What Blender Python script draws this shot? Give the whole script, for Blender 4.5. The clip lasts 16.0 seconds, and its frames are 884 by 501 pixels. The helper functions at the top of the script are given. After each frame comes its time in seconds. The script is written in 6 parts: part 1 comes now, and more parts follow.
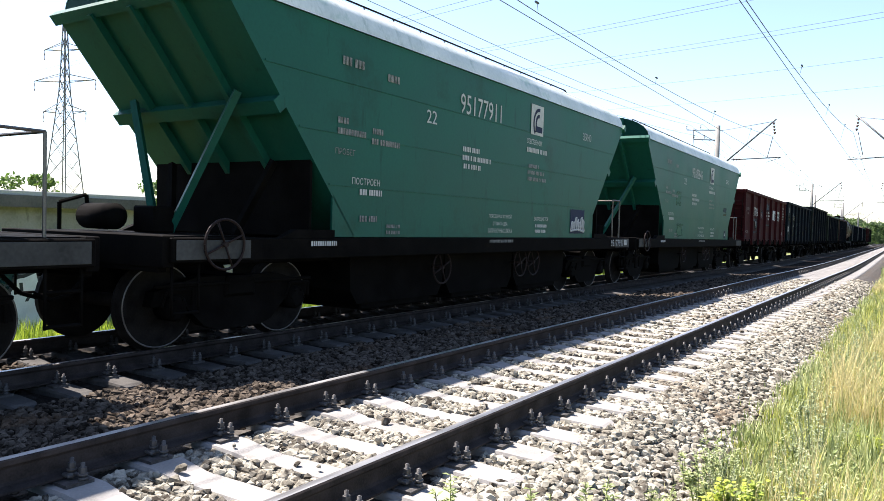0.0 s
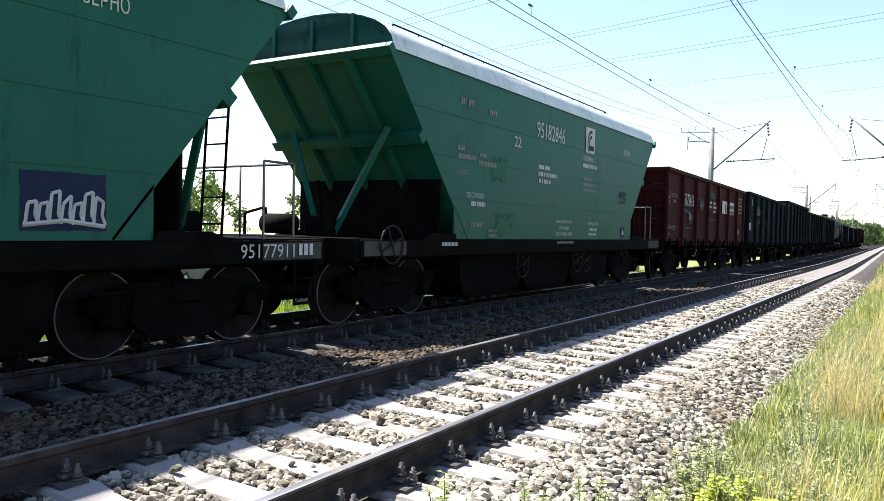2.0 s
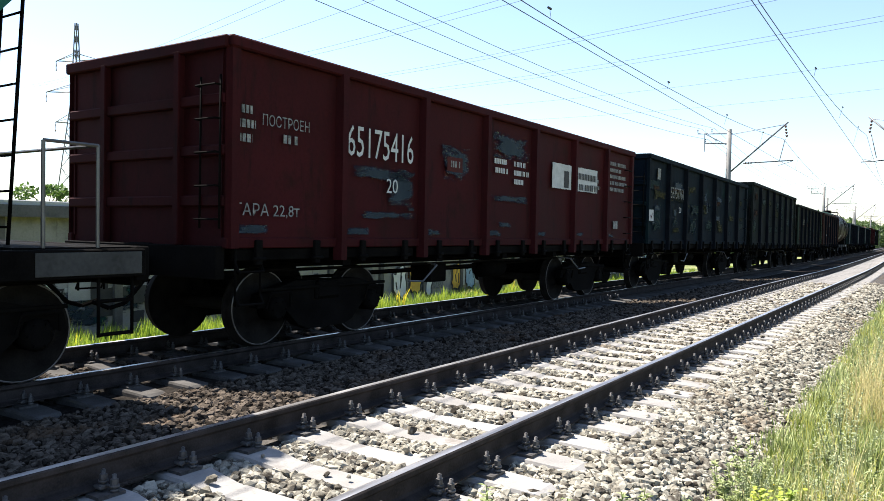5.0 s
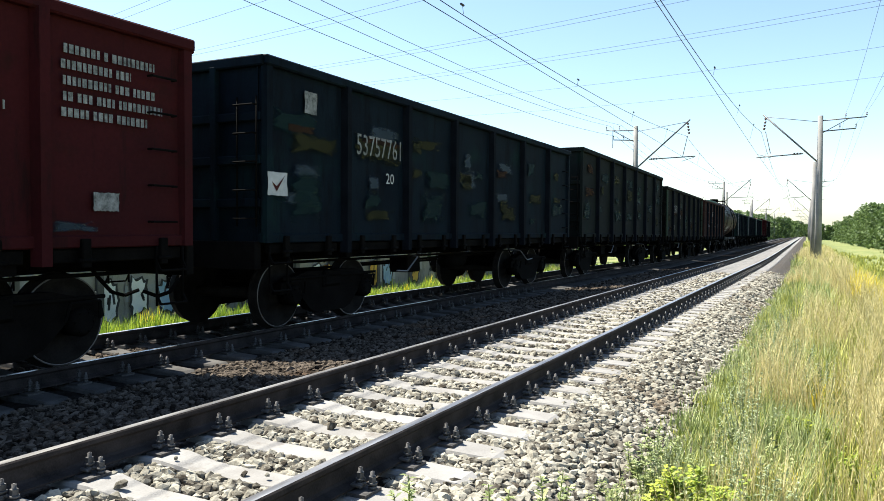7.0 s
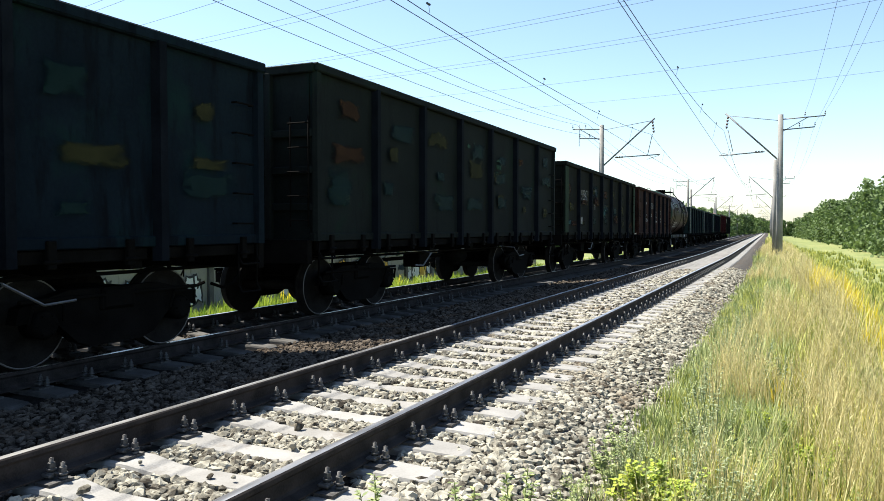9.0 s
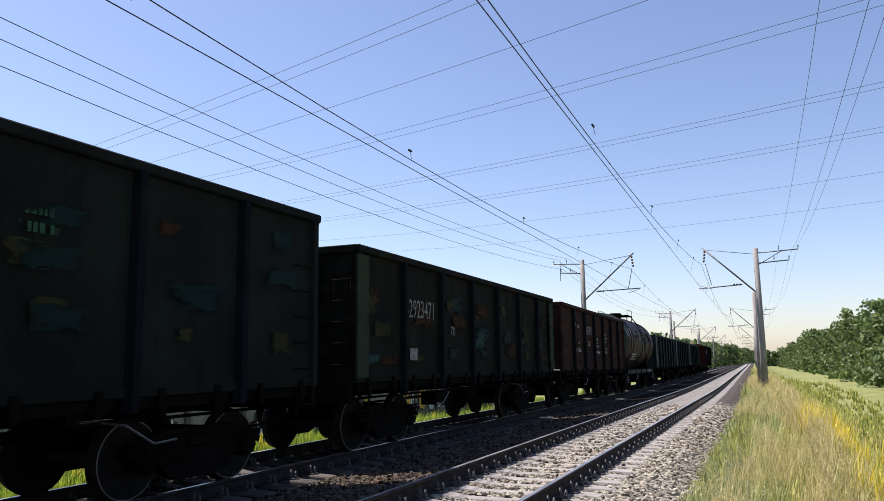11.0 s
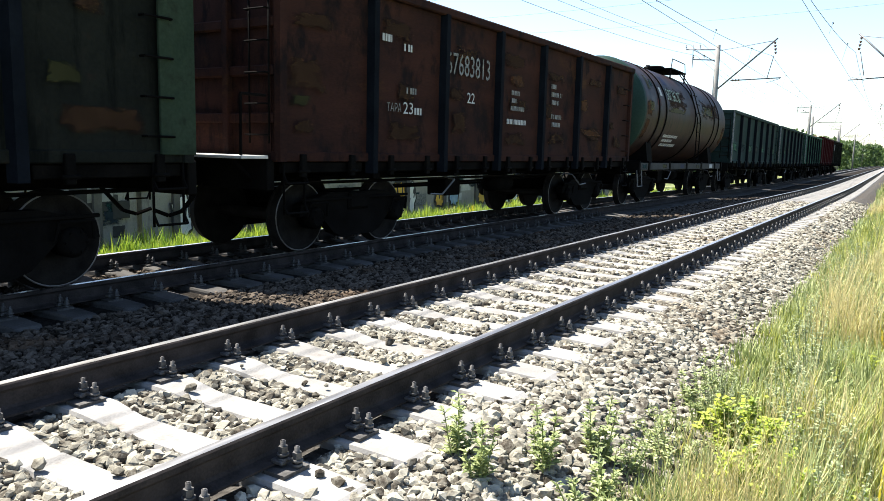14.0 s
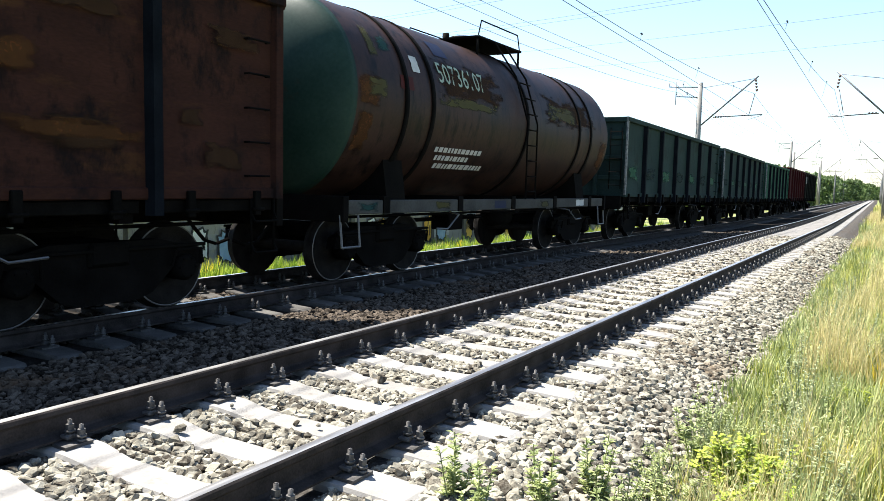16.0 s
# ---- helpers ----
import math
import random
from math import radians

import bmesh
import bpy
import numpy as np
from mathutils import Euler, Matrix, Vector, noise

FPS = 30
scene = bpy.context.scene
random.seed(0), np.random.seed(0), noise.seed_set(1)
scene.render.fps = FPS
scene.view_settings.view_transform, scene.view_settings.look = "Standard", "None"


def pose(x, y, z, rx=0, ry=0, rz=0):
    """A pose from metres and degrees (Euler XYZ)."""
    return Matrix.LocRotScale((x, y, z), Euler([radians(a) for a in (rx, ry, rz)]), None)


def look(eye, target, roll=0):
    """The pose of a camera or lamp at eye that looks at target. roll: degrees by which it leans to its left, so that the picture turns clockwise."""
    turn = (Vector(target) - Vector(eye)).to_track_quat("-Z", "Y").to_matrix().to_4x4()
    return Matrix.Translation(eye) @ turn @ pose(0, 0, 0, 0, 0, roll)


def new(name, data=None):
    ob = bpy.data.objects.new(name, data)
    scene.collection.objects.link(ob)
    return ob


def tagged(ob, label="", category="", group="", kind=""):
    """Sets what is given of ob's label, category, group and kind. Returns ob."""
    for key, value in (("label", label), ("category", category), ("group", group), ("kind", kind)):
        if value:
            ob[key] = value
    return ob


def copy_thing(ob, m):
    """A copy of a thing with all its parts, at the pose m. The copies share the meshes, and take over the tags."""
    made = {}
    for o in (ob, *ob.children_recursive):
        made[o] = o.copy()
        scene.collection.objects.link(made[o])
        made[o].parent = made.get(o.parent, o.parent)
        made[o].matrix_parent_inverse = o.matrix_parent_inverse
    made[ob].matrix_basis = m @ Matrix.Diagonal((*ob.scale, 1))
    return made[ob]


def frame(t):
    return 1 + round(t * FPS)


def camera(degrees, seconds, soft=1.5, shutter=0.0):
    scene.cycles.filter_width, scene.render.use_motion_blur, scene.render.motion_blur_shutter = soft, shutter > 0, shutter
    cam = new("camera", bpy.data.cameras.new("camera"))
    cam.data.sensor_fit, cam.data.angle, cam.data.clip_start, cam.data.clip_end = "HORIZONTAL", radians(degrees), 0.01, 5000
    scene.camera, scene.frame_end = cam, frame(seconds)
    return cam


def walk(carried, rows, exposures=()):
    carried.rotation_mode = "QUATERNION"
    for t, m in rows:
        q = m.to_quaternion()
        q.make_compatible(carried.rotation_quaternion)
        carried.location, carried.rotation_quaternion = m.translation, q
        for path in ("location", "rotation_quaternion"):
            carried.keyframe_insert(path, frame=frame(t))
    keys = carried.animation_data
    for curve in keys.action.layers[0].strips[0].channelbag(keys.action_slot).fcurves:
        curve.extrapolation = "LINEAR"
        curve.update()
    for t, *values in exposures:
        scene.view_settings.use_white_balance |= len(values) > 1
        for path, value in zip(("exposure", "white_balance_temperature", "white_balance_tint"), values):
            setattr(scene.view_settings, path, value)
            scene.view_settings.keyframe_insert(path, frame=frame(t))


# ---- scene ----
cam = camera(61.2, 16.0, 0.75)
PATH = [
    (0, (3.383, 1.607, 1.350), (2.298, 3.285, 1.276), 1.50),
    (0.5, (3.388, 1.602, 1.332), (2.313, 3.288, 1.279), 1.58),
    (1, (3.391, 1.595, 1.326), (2.318, 3.282, 1.271), 1.23),
    (1.5, (3.394, 1.583, 1.335), (2.311, 3.263, 1.275), 1.15),
    (2, (3.412, 1.599, 1.325), (2.335, 3.283, 1.261), 1.16),
    (2.5, (3.410, 1.610, 1.328), (2.380, 3.323, 1.253), 0.95),
    (3, (3.428, 1.618, 1.323), (2.414, 3.341, 1.258), 0.44),
    (3.2, (3.441, 1.613, 1.313), (2.433, 3.340, 1.259), 0.03),
    (5.3, (3.254, 1.535, 1.360), (2.133, 3.190, 1.311), 0.89),
    (5.5, (3.264, 1.515, 1.343), (2.144, 3.172, 1.308), 0.60),
    (6, (3.253, 1.508, 1.345), (2.149, 3.175, 1.300), 0.94),
    (6.5, (3.257, 1.549, 1.320), (2.320, 3.315, 1.257), 0.65),
    (7, (3.253, 1.570, 1.320), (2.338, 3.348, 1.257), 0.29),
    (7.5, (3.260, 1.583, 1.309), (2.398, 3.387, 1.247), -0.59),
    (8, (3.268, 1.569, 1.312), (2.426, 3.383, 1.250), 0.00),
    (8.2, (3.261, 1.563, 1.299), (2.406, 3.370, 1.231), -0.30),
    (10.3, (3.343, 1.548, 1.426), (2.595, 3.403, 1.420), -1.04),
    (10.5, (3.340, 1.551, 1.437), (2.558, 3.389, 1.544), -3.15),
    (11, (3.330, 1.547, 1.473), (2.539, 3.361, 1.761), -0.76),
    (11.5, (3.386, 1.532, 1.443), (2.612, 3.365, 1.653), -3.55),
    (12, (3.386, 1.543, 1.408), (2.451, 3.308, 1.508), -1.77),
    (12.5, (3.345, 1.546, 1.307), (2.420, 3.315, 1.183), -0.35),
    (13, (3.347, 1.551, 1.323), (2.316, 3.240, 1.031), 2.07),
    (13.5, (3.339, 1.568, 1.324), (2.291, 3.239, 0.991), 1.94),
    (14, (3.312, 1.592, 1.330), (2.254, 3.266, 1.054), 1.36),
    (14.5, (3.292, 1.604, 1.321), (2.284, 3.315, 1.082), 0.48),
    (15, (3.280, 1.611, 1.327), (2.265, 3.320, 1.110), 0.56),
    (15.5, (3.274, 1.607, 1.325), (2.275, 3.328, 1.128), 0.96),
    (16, (3.267, 1.583, 1.343), (2.231, 3.284, 1.160), 1.33),
]
walk(cam, [(t, look(eye, target, roll)) for t, eye, target, roll in PATH],
     exposures=[(0, 1.86, 6500, 17), (3.2, 1.80, 6500, 15), (5.3, 1.70, 6500, 12), (7.0, 1.58, 6500, 8), (8.2, 1.53, 6500, 8), (10.3, 1.49, 6500, 10),
                (10.9, 1.0, 6500, 22), (11.3, 1.0, 6500, 22), (12.1, 1.24, 6500, 16), (12.6, 1.42, 6500, 10), (12.9, 1.71, 6500, 10), (13.5, 1.81, 6500, 10),
                (16.0, 1.82, 6500, 10)])

# ---- light ----
SUN_DIR = Vector((0.62, -0.03, -1.0)).normalized()
sky_world = bpy.data.worlds.new("sky")
scene.world = sky_world
sky_world.use_nodes = True
wn, wl = sky_world.node_tree.nodes, sky_world.node_tree.links
sky = wn.new("ShaderNodeTexSky")
sky.sky_type, sky.sun_disc = "NISHITA", False
sky.sun_elevation = math.asin(-SUN_DIR.z)
sky.sun_rotation = math.atan2(-SUN_DIR.x, -SUN_DIR.y)
sky.air_density, sky.dust_density, sky.ozone_density = 1.0, 0.6, 2.4
wl.new(sky.outputs[0], wn["Background"].inputs[0])
wn["Background"].inputs[1].default_value = 0.084
sun = new("sun", bpy.data.lights.new("sun", "SUN"))
sun.data.energy, sun.data.angle, sun.data.color = 5.0, radians(0.5), (1.0, 0.95, 0.87)
sun.rotation_euler = SUN_DIR.to_track_quat("-Z", "Y").to_euler()
sun.location = (-20, -10, 40)

# ---- materials ----
def material(name, a, b, scale=6.0, rough=0.7, metal=0.0, bump=0.3, fine=60.0, spread=0.5, stain=None, stain_scale=0.7,
             stain_low=0.52, per_object=0.0, bump_dist=0.01, spec=0.5, glow=0.0, stretch=(1, 1, 1), per_island=0.0, streak=None, streak_low=0.5):
    """Paint, rust, stone, leaf: a broad and a fine noise between two colours, an optional stain colour, and bump."""
    m = bpy.data.materials.new(name)
    m.use_nodes = True
    n, l = m.node_tree.nodes, m.node_tree.links
    bs = n["Principled BSDF"]
    tc = n.new("ShaderNodeTexCoord")
    mp = n.new("ShaderNodeMapping")
    mp.inputs["Scale"].default_value = stretch
    l.new(tc.outputs["Object"], mp.inputs[0])
    vec = mp.outputs[0]
    info = n.new("ShaderNodeObjectInfo")
    if per_object:
        add = n.new("ShaderNodeVectorMath")
        add.operation = "MULTIPLY_ADD"
        comb = n.new("ShaderNodeCombineXYZ")
        for k in range(3):
            l.new(info.outputs["Random"], comb.inputs[k])
        l.new(comb.outputs[0], add.inputs[0])
        add.inputs[1].default_value = (37, 53, 71)
        l.new(vec, add.inputs[2])
        vec = add.outputs[0]
    big = n.new("ShaderNodeTexNoise")
    big.inputs["Scale"].default_value, big.inputs["Detail"].default_value = scale, 6
    small = n.new("ShaderNodeTexNoise")
    small.inputs["Scale"].default_value, small.inputs["Detail"].default_value = fine, 4
    l.new(vec, big.inputs["Vector"]), l.new(vec, small.inputs["Vector"])
    mixv = n.new("ShaderNodeMath")
    mixv.operation = "MULTIPLY_ADD"
    l.new(small.outputs["Fac"], mixv.inputs[0])
    mixv.inputs[1].default_value = 0.45
    l.new(big.outputs["Fac"], mixv.inputs[2])
    val = mixv.outputs[0]
    if per_object or per_island:
        geo = n.new("ShaderNodeNewGeometry")
        rnd = n.new("ShaderNodeMath")
        rnd.operation = "MULTIPLY_ADD"
        l.new(geo.outputs["Random Per Island"] if per_island else info.outputs["Random"], rnd.inputs[0])
        rnd.inputs[1].default_value = per_object or per_island
        l.new(val, rnd.inputs[2])
        sub = n.new("ShaderNodeMath")
        sub.operation = "SUBTRACT"
        l.new(rnd.outputs[0], sub.inputs[0])
        sub.inputs[1].default_value = (per_object or per_island) / 2
        val = sub.outputs[0]
    ramp = n.new("ShaderNodeValToRGB")
    ramp.color_ramp.elements[0].position, ramp.color_ramp.elements[1].position = 0.725 - spread / 2, 0.725 + spread / 2
    ramp.color_ramp.elements[0].color, ramp.color_ramp.elements[1].color = (*a, 1), (*b, 1)
    l.new(val, ramp.inputs[0])
    col = ramp.outputs[0]
    if stain:
        st = n.new("ShaderNodeTexNoise")
        st.inputs["Scale"].default_value, st.inputs["Detail"].default_value, st.inputs["Roughness"].default_value = stain_scale, 9, 0.68
        l.new(vec, st.inputs["Vector"])
        sr = n.new("ShaderNodeValToRGB")
        sr.color_ramp.elements[0].position, sr.color_ramp.elements[1].position = stain_low, stain_low + 0.16
        l.new(st.outputs["Fac"], sr.inputs[0])
        mx = n.new("ShaderNodeMix")
        mx.data_type = "RGBA"
        l.new(sr.outputs[0], mx.inputs["Factor"])
        l.new(col, mx.inputs["A"])
        mx.inputs["B"].default_value = (*stain, 1)
        col = mx.outputs["Result"]
    if streak:
        sm = n.new("ShaderNodeMapping")
        sm.inputs["Scale"].default_value = (5.0, 5.0, 0.9)
        l.new(vec, sm.inputs[0])
        sn = n.new("ShaderNodeTexNoise")
        sn.inputs["Scale"].default_value, sn.inputs["Detail"].default_value, sn.inputs["Roughness"].default_value = 1.0, 8, 0.72
        l.new(sm.outputs[0], sn.inputs["Vector"])
        sq = n.new("ShaderNodeValToRGB")
        sq.color_ramp.elements[0].position, sq.color_ramp.elements[1].position = streak_low, streak_low + 0.13
        l.new(sn.outputs["Fac"], sq.inputs[0])
        ms = n.new("ShaderNodeMix")
        ms.data_type = "RGBA"
        l.new(sq.outputs[0], ms.inputs["Factor"])
        l.new(col, ms.inputs["A"])
        ms.inputs["B"].default_value = (*streak, 1)
        col = ms.outputs["Result"]
    l.new(col, bs.inputs["Base Color"])
    bs.inputs["Metallic"].default_value = metal
    bs.inputs["Specular IOR Level"].default_value = spec
    rr = n.new("ShaderNodeMapRange")
    rr.inputs["To Min"].default_value, rr.inputs["To Max"].default_value = max(rough - 0.12, 0.05), min(rough + 0.12, 1)
    l.new(big.outputs["Fac"], rr.inputs["Value"])
    l.new(rr.outputs[0], bs.inputs["Roughness"])
    if bump:
        bp = n.new("ShaderNodeBump")
        bp.inputs["Strength"].default_value, bp.inputs["Distance"].default_value = bump, bump_dist
        l.new(val, bp.inputs["Height"])
        l.new(bp.outputs[0], bs.inputs["Normal"])
    return m


M = {}
M["ballast"] = material("ballast", (0.028, 0.025, 0.022), (0.10, 0.092, 0.082), 9, 0.95, bump=1.0, fine=32, spread=0.6, bump_dist=0.05, stain=(0.0704, 0.048, 0.032), stain_scale=0.5, stain_low=0.55, spec=0.05)
M["stone"] = material("crushed_stone", (0.045, 0.038, 0.029), (0.33, 0.31, 0.25), 20, 0.9, bump=0.4, fine=90, spread=0.72, per_island=0.7, stain=(0.15, 0.115, 0.078), stain_scale=0.6, stain_low=0.56, spec=0.05)
# Brown stones and bed by the train, its shade put into their colours.
M["shadestone"] = material("shade_dark_stone", (0.014, 0.0115, 0.009), (0.12, 0.098, 0.077), 18, 0.9, bump=0.4, fine=90, spread=0.6, per_island=0.6, stain=(0.102, 0.0638, 0.0382), stain_scale=0.7, stain_low=0.55, spec=0.02)
M["shadeballast"] = material("shade_dark_ballast", (0.007, 0.0063, 0.0055), (0.03, 0.026, 0.022), 9, 0.95, bump=1.0, fine=32, spread=0.6, bump_dist=0.05, spec=0.02)
# Darker copy of the sleeper concrete, standing for shade beneath the train.
M["shadesleeper"] = material("shade_dark_sleeper", (0.035, 0.033, 0.031), (0.11, 0.105, 0.098), 4, 0.9, bump=0.4, fine=70, spread=0.7, per_object=0.2, spec=0.03)
M["sleeper"] = material("sleeper_concrete", (0.172, 0.164, 0.151), (0.279, 0.27, 0.253), 4, 0.9, bump=0.4, fine=70, spread=0.7, per_object=0.2, stain=(0.11, 0.0898, 0.0693), stain_scale=3.0, stain_low=0.6, streak=(0.16, 0.14, 0.12), streak_low=0.6, spec=0.1)
M["rail"] = material("rusted_rail", (0.016, 0.014, 0.013), (0.055, 0.046, 0.042), 6, 0.75, 0.2, bump=0.3, fine=80, spec=0.03)
M["railtop"] = material("worn_rail_top", (0.38, 0.37, 0.36), (0.6, 0.59, 0.58), 3, 0.36, 0.95, bump=0.04, fine=40, stretch=(8, 0.5, 8))
M["bolt"] = material("oiled_bolt", (0.03, 0.028, 0.026), (0.11, 0.105, 0.10), 20, 0.6, 0.4, bump=0.3, fine=120)
M["grass_ground"] = material("grass_ground", (0.06, 0.095, 0.018), (0.21, 0.22, 0.065), 0.5, 1.0, bump=0.8, fine=8, bump_dist=0.1, stain=(0.20, 0.20, 0.065), stain_scale=0.12, stain_low=0.5)
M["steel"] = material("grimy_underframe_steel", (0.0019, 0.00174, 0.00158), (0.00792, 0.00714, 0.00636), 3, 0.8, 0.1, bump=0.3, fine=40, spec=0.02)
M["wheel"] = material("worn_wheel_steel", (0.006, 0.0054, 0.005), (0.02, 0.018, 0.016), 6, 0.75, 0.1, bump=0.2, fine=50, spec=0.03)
# Worn wheel tread; on handles and handrails its paleness stands for sunlight.
M["tread"] = material("worn_tread_and_sunlit_rails", (0.07, 0.0665, 0.063), (0.14, 0.133, 0.126), 5, 0.4, 0.5, bump=0.05)
M["green"] = material("green_hopper_paint", (0.0048, 0.06, 0.0432), (0.0084, 0.0888, 0.0624), 0.7, 0.45, bump=0.12, fine=22, spread=0.7, stain=(0.00624, 0.036, 0.024), stain_scale=0.6, stain_low=0.56, spec=0.12, streak=(0.0036, 0.0408, 0.03), streak_low=0.58)
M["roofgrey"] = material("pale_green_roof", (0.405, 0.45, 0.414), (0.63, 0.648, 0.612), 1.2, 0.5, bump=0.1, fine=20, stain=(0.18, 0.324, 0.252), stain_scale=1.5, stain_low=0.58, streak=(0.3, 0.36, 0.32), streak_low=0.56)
M["red"] = material("faded_red_paint", (0.021, 0.0036, 0.0042), (0.043, 0.0074, 0.0083), 1.0, 0.7, bump=0.25, fine=25, spread=0.7, stain=(0.0184, 0.00612, 0.0049), stain_scale=1.1, stain_low=0.56, spec=0.05, streak=(0.0158, 0.00504, 0.00504), streak_low=0.55)
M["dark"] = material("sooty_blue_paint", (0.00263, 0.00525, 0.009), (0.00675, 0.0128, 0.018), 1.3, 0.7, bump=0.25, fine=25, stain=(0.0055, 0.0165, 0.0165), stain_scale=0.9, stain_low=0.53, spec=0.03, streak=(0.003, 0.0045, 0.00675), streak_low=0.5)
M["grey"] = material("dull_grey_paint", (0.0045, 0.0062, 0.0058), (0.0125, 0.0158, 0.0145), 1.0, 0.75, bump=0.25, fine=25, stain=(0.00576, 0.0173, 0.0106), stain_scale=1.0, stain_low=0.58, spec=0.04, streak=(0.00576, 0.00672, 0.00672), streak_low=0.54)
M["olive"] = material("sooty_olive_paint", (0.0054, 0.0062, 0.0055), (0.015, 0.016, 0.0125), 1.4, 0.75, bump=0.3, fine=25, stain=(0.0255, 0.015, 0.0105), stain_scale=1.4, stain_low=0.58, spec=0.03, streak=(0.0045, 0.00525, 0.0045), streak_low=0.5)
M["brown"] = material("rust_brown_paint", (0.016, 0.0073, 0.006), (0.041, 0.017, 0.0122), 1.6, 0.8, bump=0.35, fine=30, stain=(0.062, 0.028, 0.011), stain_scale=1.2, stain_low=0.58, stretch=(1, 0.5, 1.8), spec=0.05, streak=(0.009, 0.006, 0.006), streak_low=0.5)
M["teal"] = material("weathered_green_paint", (0.0105, 0.0225, 0.0215), (0.027, 0.046, 0.043), 1.0, 0.75, bump=0.3, fine=25, stain=(0.014, 0.0168, 0.014), stain_scale=0.9, stain_low=0.55, spec=0.05, streak=(0.00893, 0.014, 0.014), streak_low=0.55)
M["tank"] = material("tarred_brown_tank", (0.013, 0.0068, 0.0054), (0.04, 0.02, 0.0152), 0.9, 0.5, bump=0.15, fine=20, stain=(0.062, 0.033, 0.018), stain_scale=0.7, stain_low=0.6, spec=0.1, streak=(0.0032, 0.00256, 0.00256), streak_low=0.5)
M["tankend"] = material("tank_end_green", (0.008, 0.023, 0.0185), (0.023, 0.045, 0.036), 0.9, 0.5, bump=0.2, fine=20, stain=(0.0382, 0.019, 0.00864), stain_scale=1.2, stain_low=0.63, spec=0.06)
M["white"] = material("stencil_white", (0.33, 0.336, 0.324), (0.48, 0.48, 0.468), 8, 0.7, bump=0.0, fine=60, spec=0.12)
M["stencil"] = material("worn_stencil", (0.0704, 0.0748, 0.0704), (0.264, 0.264, 0.255), 14, 0.7, bump=0.0, fine=60, spread=0.4, spec=0.12)
M["blue"] = material("faded_blue_patch", (0.0139, 0.0238, 0.0317), (0.0297, 0.0436, 0.0536), 4, 0.7, bump=0.1, fine=40, spec=0.12)
M["orange"] = material("orange_patch", (0.061, 0.0245, 0.0049), (0.103, 0.049, 0.0123), 4, 0.7, bump=0.1, fine=40, spec=0.03)
M["ochre"] = material("ochre_patch", (0.036, 0.033, 0.0105), (0.06, 0.054, 0.018), 4, 0.7, bump=0.1, fine=40, spec=0.12)
M["navy"] = material("navy_patch", (0.00525, 0.0105, 0.0315), (0.0105, 0.0175, 0.049), 4, 0.6, bump=0.1, fine=40, spec=0.12)
M["tealpatch"] = material("teal_patch", (0.0116, 0.037, 0.0347), (0.0231, 0.0577, 0.0508), 4, 0.7, bump=0.1, fine=40, spec=0.04)
M["pole"] = material("pole_concrete", (0.15, 0.145, 0.135), (0.27, 0.26, 0.24), 1.5, 0.9, bump=0.3, fine=40, per_object=0.1)
M["metal"] = material("galvanised_steel", (0.08, 0.08, 0.08), (0.18, 0.18, 0.18), 5, 0.6, 0.5, bump=0.1)
M["insulator"] = material("brown_insulator", (0.06, 0.03, 0.02), (0.12, 0.06, 0.04), 8, 0.25, bump=0.0)
M["wire"] = material("weathered_wire", (0.03, 0.03, 0.03), (0.07, 0.07, 0.07), 5, 0.6, 0.6, bump=0.0)
M["wall"] = material("garage_plaster", (0.216, 0.204, 0.18), (0.33, 0.318, 0.288), 0.8, 0.95, bump=0.4, fine=20, stain=(0.12, 0.114, 0.102), stain_scale=0.6, stain_low=0.55, streak=(0.0975, 0.09, 0.0788), streak_low=0.55)
M["roofslab"] = material("roofing_felt", (0.30, 0.31, 0.29), (0.48, 0.48, 0.45), 0.8, 0.9, bump=0.3, fine=20)
M["wallgrey"] = material("grey_overpaint", (0.2, 0.2, 0.2), (0.35, 0.35, 0.34), 2, 0.9, bump=0.1)
M["fascia"] = material("dark_fascia", (0.05, 0.05, 0.045), (0.13, 0.12, 0.11), 1.5, 0.9, bump=0.3, fine=20)
M["black"] = material("black_paint", (0.015, 0.015, 0.015), (0.04, 0.04, 0.04), 5, 0.8, bump=0.1)
M["bark"] = material("bark", (0.05, 0.035, 0.025), (0.14, 0.11, 0.08), 6, 0.95, bump=0.7, fine=30, stretch=(1, 1, 0.3))
M["leaf"] = material("leaf_green", (0.042, 0.09, 0.0144), (0.108, 0.18, 0.036), 0.5, 0.6, bump=0.0, fine=3, per_island=0.5)
M["leafdark"] = material("leaf_far", (0.0446, 0.0817, 0.0223), (0.126, 0.186, 0.052), 0.06, 0.7, bump=0.0, fine=0.6, per_island=0.5)
M["blade"] = material("grass_blade", (0.14, 0.19, 0.03), (0.54, 0.53, 0.13), 2.2, 0.6, bump=0.0, fine=5, spread=0.28, per_island=0.7)
M["lush"] = material("lush_grass", (0.11, 0.19, 0.018), (0.36, 0.44, 0.05), 1.2, 0.6, bump=0.0, fine=5, spread=0.4, per_island=0.6)
M["sage"] = material("sage_leaf", (0.20, 0.25, 0.12), (0.46, 0.50, 0.30), 3, 0.7, bump=0.0, fine=8, per_island=0.6)
M["spurge"] = material("yellow_green_leaf", (0.20, 0.28, 0.03), (0.46, 0.50, 0.06), 4, 0.6, bump=0.0, fine=8, per_island=0.7)
M["straw"] = material("dry_grass", (0.34, 0.29, 0.10), (0.70, 0.61, 0.31), 0.8, 0.7, bump=0.0, fine=6, per_island=0.6)
